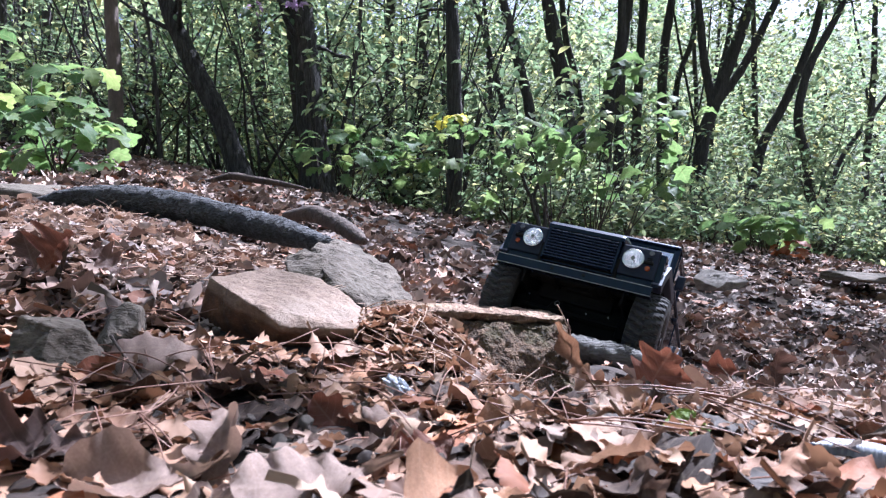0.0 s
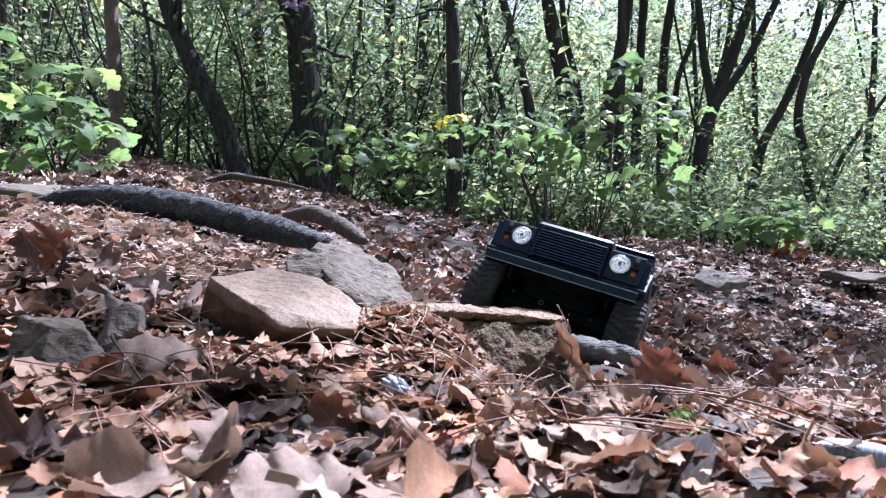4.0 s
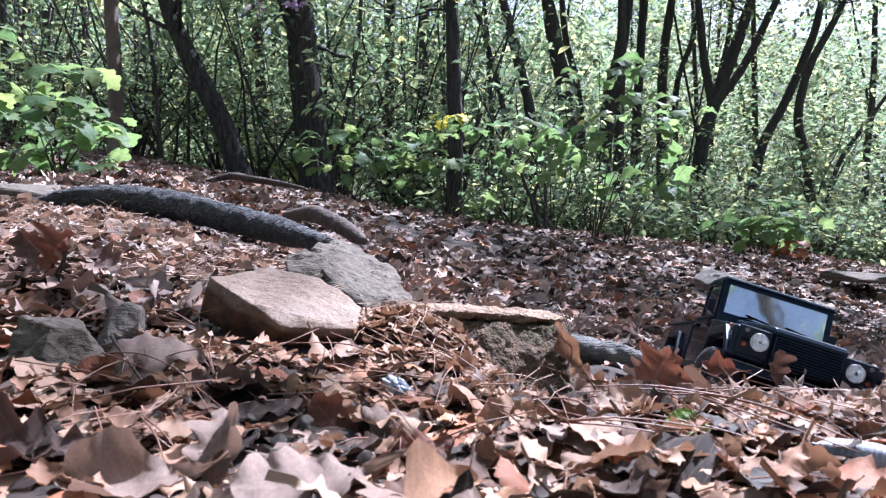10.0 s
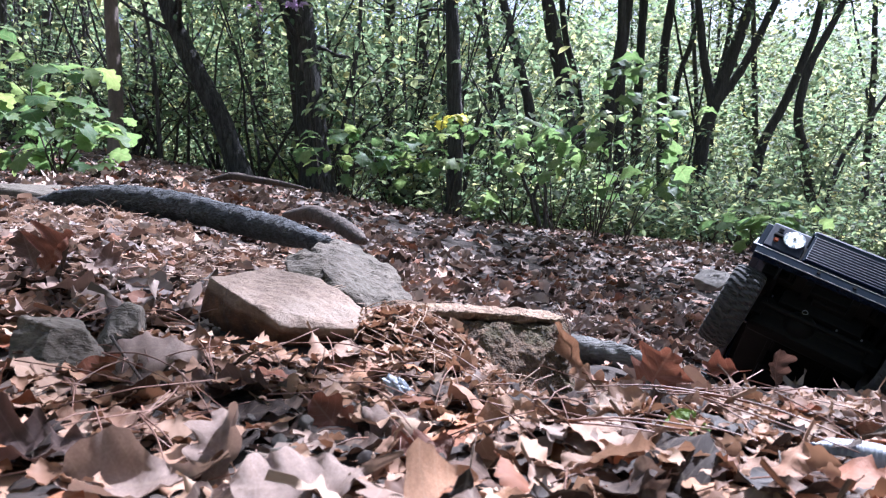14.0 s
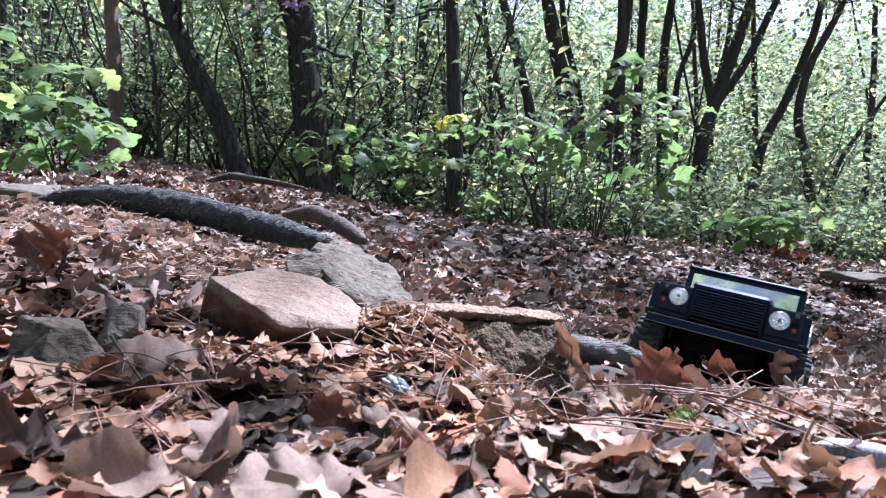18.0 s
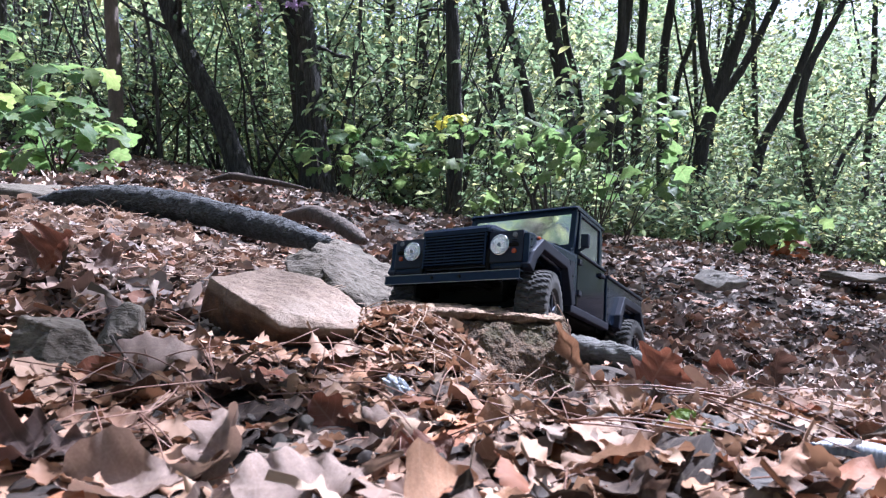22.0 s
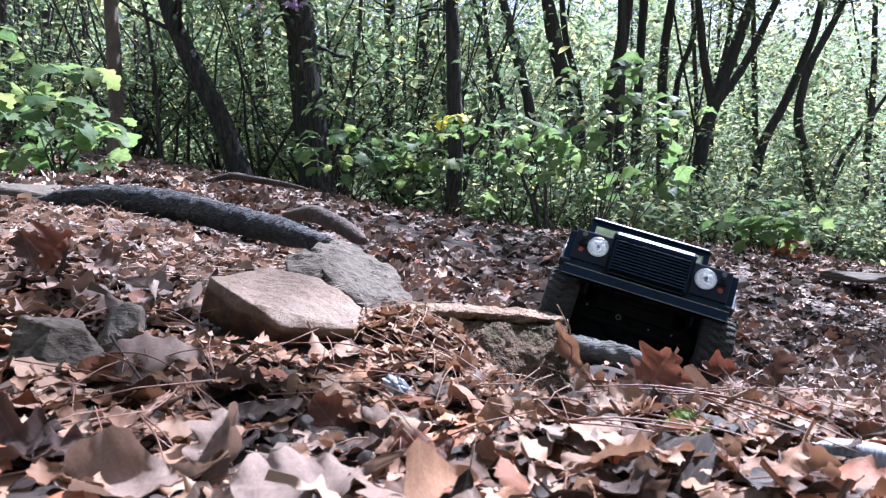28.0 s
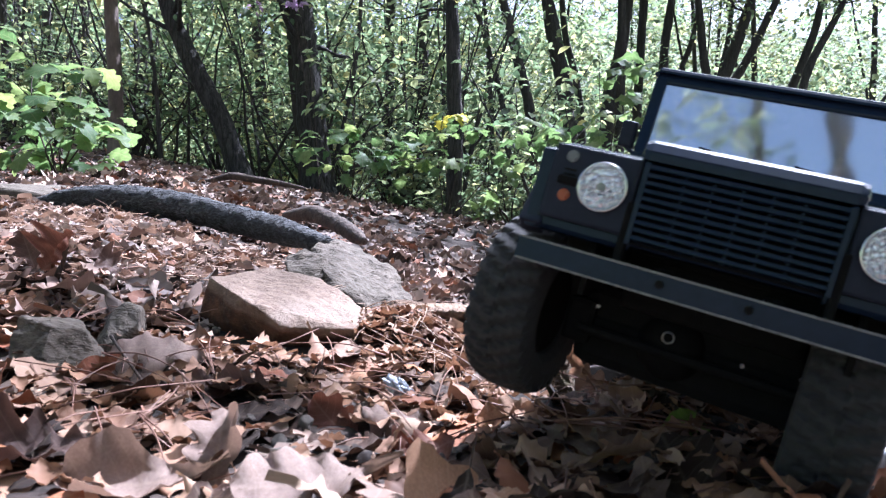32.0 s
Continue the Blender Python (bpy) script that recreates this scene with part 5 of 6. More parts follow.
def build_front():
    face = part("front_panel", box_bm((0.170, 0.012, 0.042), (0, 0.006, 0.115), 0.004), M_BLACK, truck)
    part("lower_valance", box_bm((0.150, 0.010, 0.016), (0, 0.026, 0.088), 0.002), M_FRAME, truck)
    for s in (-1, 1):
        part("lamp_panel", box_bm((0.042, 0.004, 0.036), (s * 0.065, -0.0006, 0.1165), 0.0016), M_MATT, truck)
        lamp = part("headlight", round_bm(0.0112, 0.005, (s * 0.059, -0.0028, 0.118), "y", 32), M_REFLECTOR, truck, "round clear headlight with a bright reflector")
        part("bezel", ring_bm(0.0110, 0.0008, (s * 0.059, -0.0050, 0.118), "y", 36), M_CHROME, lamp, "thin bright bezel")
        bm = bmesh.new()
        bmesh.ops.create_uvsphere(bm, u_segments=24, v_segments=10, radius=0.0108)
        bmesh.ops.scale(bm, vec=(1, 0.28, 1), verts=bm.verts)
        bmesh.ops.translate(bm, vec=(s * 0.059, -0.0052, 0.118), verts=bm.verts)
        part("lens", shade(bm), M_GLASS, lamp, "clear domed lens").visible_shadow = False
        part("bulb", round_bm(0.0020, 0.003, (s * 0.059, -0.0055, 0.118), "y", 12), M_STEEL, lamp)
        part("indicator", round_bm(0.0029, 0.005, (s * 0.0762, -0.002, 0.1105), "y", 16, 0.0008), M_AMBER, truck, "small amber indicator")
        part("side_lamp", round_bm(0.0029, 0.005, (s * 0.0765, -0.002, 0.1292), "y", 16, 0.0008), M_WHITE_LENS, truck, "small clear side lamp")
        for dz in (0.0182, 0.0205, 0.0228):
            part("vent_slit", box_bm((0.006, 0.001, 0.0009), (s * 0.076, -0.0028, 0.1 + dz), 0), M_FRAME, truck)
    grille = part("grille", box_bm((0.083, 0.004, 0.037), (0, -0.0015, 0.1145), 0.001), M_FRAME, truck, "black slatted radiator grille")
    part("grille_surround", strip_bm([(-0.0066, 0.0955), (-0.0066, 0.1335)], 0.004, -0.0425, -0.0400, 0.0005), M_BLACK, grille)
    part("grille_surround", strip_bm([(-0.0066, 0.0955), (-0.0066, 0.1335)], 0.004, 0.0400, 0.0425, 0.0005), M_BLACK, grille)
    for k in range(10):
        part("slat", box_bm((0.080, 0.005, 0.0017), (0, -0.0052, 0.0985 + 0.0036 * k), 0.0005, (-18, 0, 0)), M_BLACK, grille)
    for x in (-0.024, -0.012, 0, 0.012, 0.024):
        part("grille_bar", box_bm((0.0009, 0.003, 0.034), (x, -0.0046, 0.1145), 0), M_BLACK, grille)
    bumper = part("bumper", slab_bm([(-0.013, 0.0765), (-0.013, 0.0872), (-0.002, 0.0872), (-0.002, 0.0855), (-0.011, 0.0855), (-0.011, 0.0782), (-0.002, 0.0782), (-0.002, 0.0765)], -0.089, 0.089, 0.0005),
                  M_BLACK, truck, "flat black channel bumper with worn edges")
    for z in (0.0870, 0.0767):
        part("worn_edge", box_bm((0.1775, 0.0008, 0.0008), (0, -0.0129, z), 0.0002), M_EDGE, bumper, "worn pale edge of the bumper")
    for x in (-0.0217, 0.0150):
        part("bolt", round_bm(0.0020, 0.002, (x, -0.0138, 0.0825), "y", 6), M_FRAME, bumper)
    for s in (-1, 1):
        part("bumper_mount", box_bm((0.012, 0.03, 0.008), (s * 0.033, 0.012, 0.081), 0.001), M_FRAME, bumper)


def build_bonnet():
    bm = slab_bm([(-0.0065, 0.1335), (-0.0068, 0.1390), (-0.0045, 0.1425), (0.000, 0.1446), (0.007, 0.1456), (0.150, 0.1565), (0.150, 0.142)], -0.052, 0.052, 0.0045)
    for v in bm.verts:
        v.co.x *= 0.885 + 0.22 * (v.co.y / 0.15)
    part("bonnet", shade(bm, False), M_BLACK, truck, "raised black bonnet")
    for s in (-1, 1):
        wing = [(0.0, 0.092), (0.0, 0.129), (0.0018, 0.1325), (0.006, 0.1345), (0.150, 0.1465), (0.150, 0.092), (0.112, 0.090), (0.100, 0.112), (0.030, 0.1175), (0.014, 0.1), (0.012, 0.092)]
        part("wing", slab_bm(wing, s * 0.040, s * 0.0875, 0.0028), M_BLACK, truck)
        flare = [(0.008, 0.089), (0.016, 0.104), (0.033, 0.1205), (0.100, 0.116), (0.113, 0.088), (0.117, 0.074)]
        part("wheel_arch_flare", strip_bm(flare, -0.012, s * 0.0840, s * 0.0955, 0.0012), M_MATT, truck)
        part("side_indicator", round_bm(0.0032, 0.004, (s * 0.0885, 0.032, 0.1325), "x", 14, 0.0008), M_AMBER, truck, "amber side repeater")
        part("corner_panel", slab_bm([(-0.001, 0.092), (-0.001, 0.131), (0.014, 0.1335), (0.022, 0.1175), (0.014, 0.100), (0.012, 0.092)], s * 0.0855, s * 0.0925, 0.0012), M_BLACK, truck)
        for z in (0.098, 0.107, 0.116, 0.125):
            part("rivet", round_bm(0.0012, 0.001, (s * 0.0930, 0.006, z), "x", 8), M_FRAME, truck)
        part("wing_vent", box_bm((0.001, 0.014, 0.018), (s * 0.0880, 0.131, 0.124), 0.0004), M_MATT, truck)


def build_cab():
    part("bulkhead", box_bm((0.150, 0.006, 0.062), (0, 0.149, 0.120), 0.001), M_BLACK, truck)
    part("scuttle", box_bm((0.160, 0.012, 0.012), (0, 0.150, 0.150), 0.002), M_BLACK, truck)
    screen = part("windscreen_frame", box_bm((0.158, 0.006, 0.008), (0, 0.1630, 0.2100), 0.0018, (-9, 0, 0)), M_BLACK, truck)
    part("frame_sill", box_bm((0.160, 0.007, 0.008), (0, 0.1545, 0.158), 0.0018, (-9, 0, 0)), M_BLACK, screen)
    for s in (-1, 1):
        part("pillar", box_bm((0.008, 0.007, 0.056), (s * 0.0762, 0.1588, 0.1842), 0.0018, (-9, 0, 0)), M_BLACK, screen)
    pane = part("windscreen", box_bm((0.147, 0.0012, 0.049), (0, 0.1583, 0.1840), 0, (-9, 0, 0)), M_SCREEN, screen, "clear plastic windscreen full of reflections")
    pane.visible_shadow = False
    for x in (-0.030, 0.028):
        wiper = part("wiper", box_bm((0.040, 0.0014, 0.0016), (x + 0.010, 0.1525, 0.1655), 0.0003, (0, 6, 0)), M_FRAME, truck)
        part("wiper_arm", box_bm((0.022, 0.0014, 0.0014), (x - 0.008, 0.1515, 0.1635), 0.0003, (0, -10, 0)), M_FRAME, wiper)
        part("pivot", round_bm(0.002, 0.004, (x - 0.018, 0.1510, 0.1605), "y", 10), M_FRAME, wiper)
    bm = slab_bm([(0.156, 0.2125), (0.158, 0.2165), (0.168, 0.2190), (0.247, 0.2185), (0.259, 0.2150), (0.261, 0.2105)], -0.0795, 0.0795, 0.0022)
    roof = part("roof", bm, M_BLACK, truck, "dusty black cab roof")
    for s in (-1, 1):
        part("gutter", box_bm((0.003, 0.1, 0.003), (s * 0.0800, 0.2085, 0.2122), 0.0008), M_BLACK, roof)
    part("rear_wall", box_bm((0.152, 0.004, 0.050), (0, 0.255, 0.114), 0.001), M_BLACK, truck)
    for z in (0.143, 0.208):
        part("rear_frame", box_bm((0.152, 0.005, 0.010), (0, 0.256, z), 0.0014), M_BLACK, truck)
    for s in (-1, 1):
        part("rear_pillar", box_bm((0.012, 0.012, 0.072), (s * 0.0735, 0.2515, 0.1755), 0.0018), M_BLACK, truck)
    glass = part("rear_window", box_bm((0.130, 0.001, 0.056), (0, 0.2560, 0.1755), 0), M_SIDE, truck)
    glass.visible_shadow = False
    for s in (-1, 1):
        door = part("door", slab_bm([(0.153, 0.078), (0.153, 0.150), (0.252, 0.150), (0.252, 0.078)], s * 0.0765, s * 0.0860, 0.0012), M_GLOSS, truck, "glossy black cab door")
        part("waist_trim", box_bm((0.003, 0.098, 0.003), (s * 0.0868, 0.2025, 0.1502), 0.0006), M_MATT, door)
        part("hinge", box_bm((0.004, 0.010, 0.007), (s * 0.0875, 0.157, 0.138), 0.0008), M_MATT, door)
        part("hinge", box_bm((0.004, 0.010, 0.007), (s * 0.0875, 0.157, 0.098), 0.0008), M_MATT, door)
        part("handle", box_bm((0.005, 0.016, 0.005), (s * 0.0878, 0.236, 0.139), 0.0012), M_MATT, door)
        part("window_frame", strip_bm([(0.162, 0.151), (0.169, 0.2095), (0.244, 0.2095), (0.247, 0.151)], 0.0055, s * 0.0765, s * 0.0815, 0.0008), M_BLACK, door)
        win = part("side_window", slab_bm([(0.164, 0.152), (0.170, 0.208), (0.243, 0.208), (0.246, 0.152)], s * 0.0785, s * 0.0793, 0), M_SIDE, door)
        win.visible_shadow = False
        mirror = part("wing_mirror", box_bm((0.011, 0.007, 0.019), (s * 0.0895, 0.167, 0.169), 0.0022), M_MATT, truck)
        part("mirror_arm", box_bm((0.011, 0.003, 0.003), (s * 0.0845, 0.166, 0.158), 0.0006, (0, s * -28, 0)), M_MATT, mirror)
        sill = part("sill", box_bm((0.010, 0.135, 0.010), (s * 0.0835, 0.198, 0.074), 0.0015), M_MATT, truck)
    part("dashboard", box_bm((0.146, 0.022, 0.018), (0, 0.170, 0.143), 0.003), M_FRAME, truck)
    for s in (-1, 1):
        seat = part("seat", box_bm((0.042, 0.036, 0.016), (s * 0.036, 0.216, 0.118), 0.004), M_FRAME, truck)
        part("seat_back", box_bm((0.042, 0.012, 0.052), (s * 0.036, 0.238, 0.146), 0.004, (-10, 0, 0)), M_FRAME, seat)
    part("steering_wheel", ring_bm(0.012, 0.0014, (0.036, 0.186, 0.150), "y"), M_FRAME, truck)
    part("cab_floor", box_bm((0.150, 0.105, 0.004), (0, 0.203, 0.098), 0), M_FRAME, truck)


def build_bed():
    part("bed_floor", box_bm((0.150, 0.158, 0.004), (0, 0.340, 0.106), 0), M_FRAME, truck)
    for s in (-1, 1):
        side = [(0.260, 0.078), (0.260, 0.143), (0.420, 0.143), (0.420, 0.090), (0.404, 0.088), (0.392, 0.113), (0.312, 0.113), (0.300, 0.080)]
        wall = part("bed_side", slab_bm(side, s * 0.0765, s * 0.0865, 0.0014), M_BLACK, truck, "black pickup bed side")
        part("bed_rail", box_bm((0.014, 0.160, 0.004), (s * 0.0820, 0.340, 0.1445), 0.001), M_MATT, wall)
        flare = [(0.300, 0.074), (0.305, 0.092), (0.318, 0.1165), (0.388, 0.1165), (0.404, 0.088)]
        part("wheel_arch_flare", strip_bm(flare, -0.011, s * 0.0840, s * 0.0950, 0.0012), M_MATT, truck)
        for z in (0.092, 0.104, 0.116, 0.128):
            part("rivet", round_bm(0.0012, 0.001, (s * 0.0872, 0.266, z), "x", 8), M_FRAME, truck)
        part("tail_lamp", round_bm(0.0038, 0.004, (s * 0.080, 0.4235, 0.118), "y", 14, 0.0008), M_RED_LENS, truck, "small red tail lamp")
    part("tailgate", box_bm((0.152, 0.005, 0.040), (0, 0.4185, 0.123), 0.0012), M_BLACK, truck)
    part("bed_front", box_bm((0.152, 0.005, 0.040), (0, 0.264, 0.123), 0.0012), M_BLACK, truck)


def build_chassis():
    for s in (-1, 1):
        part("chassis_rail", box_bm((0.008, 0.40, 0.013), (s * 0.024, 0.205, 0.082), 0.001), M_FRAME, truck)
        for y in (0.05, 0.35):
            part("shock_absorber", round_bm(0.006, 0.045, (s * 0.046, y + 0.006, 0.082), "z", 12), M_FRAME, truck)
        part("lower_link", box_bm((0.005, 0.120, 0.005), (s * 0.034, 0.115, 0.055), 0.001, (-6, 0, 0)), M_FRAME, truck)
        part("lower_link", box_bm((0.005, 0.120, 0.005), (s * 0.034, 0.285, 0.055), 0.001, (6, 0, 0)), M_FRAME, truck)
        part("axle_knuckle", box_bm((0.016, 0.020, 0.024), (s * 0.062, 0.05, 0.05), 0.003), M_FRAME, truck)
    for y in (0.05, 0.35):
        axle = part("axle", round_bm(0.0068, 0.128, (0, y, 0.05), "x", 16), M_FRAME, truck)
        bm = bmesh.new()
        bmesh.ops.create_uvsphere(bm, u_segments=16, v_segments=10, radius=0.018)
        bmesh.ops.translate(bm, vec=(-0.014, y, 0.05), verts=bm.verts)
        part("differential", shade(bm), M_FRAME, axle)
    # blocks added between the wheels to fill in the dark shade underneath
    for y in (0.056, 0.345):
        part("axle_housing", box_bm((0.126, 0.022, 0.044), (0, y, 0.050), 0.006), M_FRAME, truck)
    part("transfer_case", box_bm((0.070, 0.09, 0.03), (0, 0.20, 0.058), 0.005), M_FRAME, truck)
    part("steering_rod", round_bm(0.0026, 0.118, (0, 0.031, 0.048), "x", 10), M_FRAME, truck)
    part("tow_eye", ring_bm(0.0027, 0.0005, (-0.015, 0.0274, 0.0566), "y", 20), M_STEEL, truck, "steel ring nut on the axle")
    for x, z in ((0.0199, 0.0541), (-0.016, 0.048), (-0.052, 0.061), (0.045, 0.056)):
        part("screw_head", round_bm(0.0010, 0.002, (x, 0.0305, z), "y", 8), M_STEEL, truck)
    # black plates from here to the belly, added to stand in for shade
    part("skid_plate", box_bm((0.132, 0.15, 0.004), (0, 0.195, 0.072), 0.001), M_FRAME, truck)
    for s in (-1, 1):
        part("arch_liner", box_bm((0.034, 0.11, 0.004), (s * 0.064, 0.05, 0.1175), 0.001), M_FRAME, truck)
        part("inner_wing", box_bm((0.004, 0.12, 0.034), (s * 0.044, 0.056, 0.098), 0.001), M_FRAME, truck)
    part("rear_cross_member", box_bm((0.11, 0.006, 0.036), (0, 0.400, 0.086), 0.001), M_FRAME, truck)
    part("front_cross_member", box_bm((0.088, 0.006, 0.036), (0, 0.088, 0.080), 0.001), M_FRAME, truck)
    part("gear_housing", box_bm((0.088, 0.05, 0.030), (0, 0.062, 0.078), 0.003), M_FRAME, truck)
    for s in (-1, 1):
        part("inner_arch", box_bm((0.003, 0.110, 0.044), (s * 0.058, 0.062, 0.088), 0.0005), M_FRAME, truck)
        part("inner_arch", box_bm((0.003, 0.110, 0.036), (s * 0.058, 0.352, 0.090), 0.0005), M_FRAME, truck)
    part("belly_pan", box_bm((0.150, 0.395, 0.004), (0, 0.212, 0.0935), 0.001), M_FRAME, truck)
    part("skid_plate", box_bm((0.060, 0.15, 0.010), (0, 0.205, 0.074), 0.002), M_FRAME, truck)
    part("gearbox", box_bm((0.040, 0.06, 0.028), (0, 0.19, 0.090), 0.003), M_FRAME, truck)
    part("winch_servo", box_bm((0.040, 0.022, 0.02), (0.006, 0.04, 0.086), 0.002), M_FRAME, truck)


def wheel_mesh():
    """A knobbly tyre round x: one skin whose tread stands up in chevron lugs."""
    n, lugs = 320, 32
    xs = np.array((-0.0135, -0.0172, -0.0182, -0.0180, -0.0172, -0.0165, -0.0125, -0.0120, -0.0075, -0.0070, -0.0015, -0.0010))
    rs = np.array((0.0260, 0.0300, 0.0365, 0.0400, 0.0430, 0.0445, 0.0466, 0.0468, 0.0474, 0.0475, 0.0477, 0.0477))
    xs, rs = np.concatenate([xs, -xs[::-1]]), np.concatenate([rs, rs[::-1]])
    k = np.arange(n)[:, None] / n * lugs
    side = np.sign(xs)[None]
    lag = np.abs(xs)[None] / 0.018
    phase = (k + 0.9 * lag + 0.25 * (side > 0)) % 1.0
    up = (phase < 0.60).astype(float)
    tread = (np.abs(xs) < 0.0178)[None] & (rs > 0.042)[None]
    groove = (np.abs(np.abs(xs) - 0.0098) < 0.0015)[None] | (np.abs(xs) < 0.0008)[None]
    lift = np.where(tread & ~groove, up * 0.0026, 0.0) + np.where((rs > 0.039)[None] & (rs < 0.042)[None], up * 0.0012, 0)
    r = rs[None] + lift
    a = 2 * np.pi * np.arange(n)[:, None] / n
    v = np.stack([np.broadcast_to(xs[None], r.shape), r * np.cos(a), r * np.sin(a)], -1)
    m = len(xs)
    i, j = np.meshgrid(np.arange(n), np.arange(m), indexing="ij")
    i2, j2 = (i + 1) % n, (j + 1) % m
    f = np.stack([i * m + j, i * m + j2, i2 * m + j2, i2 * m + j], -1).reshape(-1, 4)
    return raw_mesh("tyre", v.reshape(-1, 3), f, M_RUBBER, None, False)


def build_wheels():
    tyre = wheel_mesh()
    out = []
    for y in (0.05, 0.35):
        for s in (-1, 1):
            w = part("wheel", tyre, None, truck, "knobbly black off-road tyre on a dark rim")
            w.matrix_basis = pose(s * 0.085, y, 0.05)
            rim = part("rim", round_bm(0.0255, 0.024, (0, 0, 0), "x", 28, 0.001), M_FRAME, w)
            part("bead_ring", ring_bm(0.0250, 0.0022, (s * 0.0130, 0, 0), "x", 32, 0.0014), M_BEAD, w, "chipped silver bead ring")
            for k in range(6):
                a = 2 * math.pi * k / 6
                bm = box_bm((0.004, 0.005, 0.020), (s * 0.0125, 0, 0.013), 0.0008)
                bmesh.ops.rotate(bm, matrix=Matrix.Rotation(a, 3, "X"), verts=bm.verts)
                part("spoke", bm, M_MATT, w)
            for k in range(12):
                a = 2 * math.pi * (k + 0.5) / 12
                part("rim_bolt", round_bm(0.0012, 0.002, (s * 0.0146, 0.0250 * math.sin(a), 0.0250 * math.cos(a)), "x", 6), M_SILVER, w)
            part("hub", round_bm(0.0052, 0.008, (s * 0.0140, 0, 0), "x", 6), M_SILVER, w)
            out.append((w, s, y))
    return out


build_front()
build_bonnet()
build_cab()
build_bed()
build_chassis()
wheels = build_wheels()


# ---- single leaves and litter that stand out ----
def lone_leaf(place, size, yaw, tilt, spin, shape, material, label, name="fallen_leaf", crumple=0.5):
    lobes, width, cut, cup, bend, twist, seed = shape
    v, f, uv = lobed_leaf(lobes, width, cut, cup, bend, twist, 0.03, seed, 26, crumple=crumple)
    ob = new(name, raw_mesh(name, v, f, material, uv))
    ob.matrix_world = Matrix.Translation(place) @ pose(0, 0, 0, 0, 0, yaw) @ pose(0, 0, 0, tilt) @ pose(0, 0, 0, 0, 0, spin) @ Matrix.Scale(size, 4)
    return tagged(ob, label, "leaf", "large fallen leaves")


lone_leaf((0.189, 0.610, -0.008), 0.062, 8, 68, -38, (3, 0.56, 0.5, 0.25, 0.2, 0.2, 1), M_RED, "large russet lobed leaf standing on edge", crumple=0.15)
lone_leaf((0.121, 0.640, 0.012), 0.062, -20, 80, 24, (2, 0.20, 0.5, 1.3, 0.6, 1.6, 2), M_TAN, "curled tan leaf strip leaning on the ledge", crumple=1.0)
lone_leaf((0.136, 0.610, -0.012), 0.050, 10, 55, 60, (3, 0.34, 0.5, 0.7, 0.4, 0.8, 32), M_TAN, "crumpled orange-tan leaf below the ledge", crumple=1.0)
lone_leaf((-0.069, 0.430, -0.001), 0.042, 10, 55, 40, (3, 0.44, 0.3, 0.5, 0.3, 0.2, 3), M_RED, "dark red-brown leaf standing in the litter")
lone_leaf((-0.208, 0.490, 0.039), 0.068, 12, 30, 80, (3, 0.46, 0.4, -0.5, -0.4, 0.2, 4), M_PALE, "pale buff leaf arched over the litter")
lone_leaf((-0.111, 0.335, 0.010), 0.056, 4, 48, 4, (3, 0.32, 0.45, 0.7, -0.5, 0.4, 5), M_PALE, "pale crumpled leaf pointing upward")
lone_leaf((-0.133, 0.290, 0.009), 0.058, 0, 28, 96, (2, 0.36, 0.3, 0.6, 0.5, 0.3, 6), M_PALE, "pale buff curled leaf on the ground")
lone_leaf((-0.144, 0.460, 0.015), 0.052, 10, 22, 80, (2, 0.34, 0.3, 1.1, 0.3, 0.5, 7), M_BROWN, "brown rolled leaf casting a dark shadow")
lone_leaf((-0.060, 0.285, 0.011), 0.060, 5, 24, 100, (3, 0.42, 0.3, -0.4, 0.3, 0.2, 8), M_PALE, "pale buff leaf lying flat")
lone_leaf((-0.427, 0.700, 0.106), 0.046, 20, 62, 20, (3, 0.42, 0.5, 0.7, 0.4, 0.5, 9), M_BROWN, "dark brown leaf standing on the bank")
lone_leaf((-0.389, 0.690, 0.105), 0.050, -15, 66, -30, (3, 0.44, 0.5, 0.9, 0.5, 0.5, 10), M_RED, "dark russet leaf standing on the bank")
lone_leaf((-0.356, 0.720, 0.097), 0.044, 25, 58, 35, (3, 0.42, 0.5, 0.9, 0.5, 0.4, 11), M_BROWN, "dark brown curled leaf on the bank")
lone_leaf((0.309, 0.630, -0.002), 0.036, 15, 70, -20, (3, 0.42, 0.5, 0.6, 0.4, 0.4, 12), M_BROWN, "brown leaf standing at the ridge")
lone_leaf((0.270, 0.660, -0.008), 0.036, -10, 40, 80, (2, 0.36, 0.4, 0.6, 0.4, 0.4, 13), M_RED, "orange-brown leaf lying at the ridge")
lone_leaf((0.294, 0.500, -0.027), 0.055, 10, 26, 60, (3, 0.42, 0.4, 0.4, -0.3, 0.2, 14), M_PALE, "pale buff lobed leaf on the slope")
lone_leaf((0.091, 0.300, 0.003), 0.030, 0, 72, 10, (2, 0.34, 0.3, 0.5, 0.3, 0.3, 15), M_PALE, "pale leaf tip poking up")
lone_leaf((-0.029, 0.420, 0.005), 0.044, 30, 34, 70, (3, 0.42, 0.4, -0.5, 0.3, 0.3, 18), M_PALE, "pale buff leaf in the litter")
lone_leaf((-0.010, 0.360, 0.002), 0.040, -20, 40, 120, (3, 0.40, 0.4, 0.6, 0.3, 0.3, 19), M_RED, "orange-brown curled leaf in the litter")
lone_leaf((0.099, 0.400, -0.010), 0.048, 0, 26, 50, (3, 0.42, 0.4, -0.4, 0.3, 0.2, 20), M_PALE, "pale buff leaf on the ground")
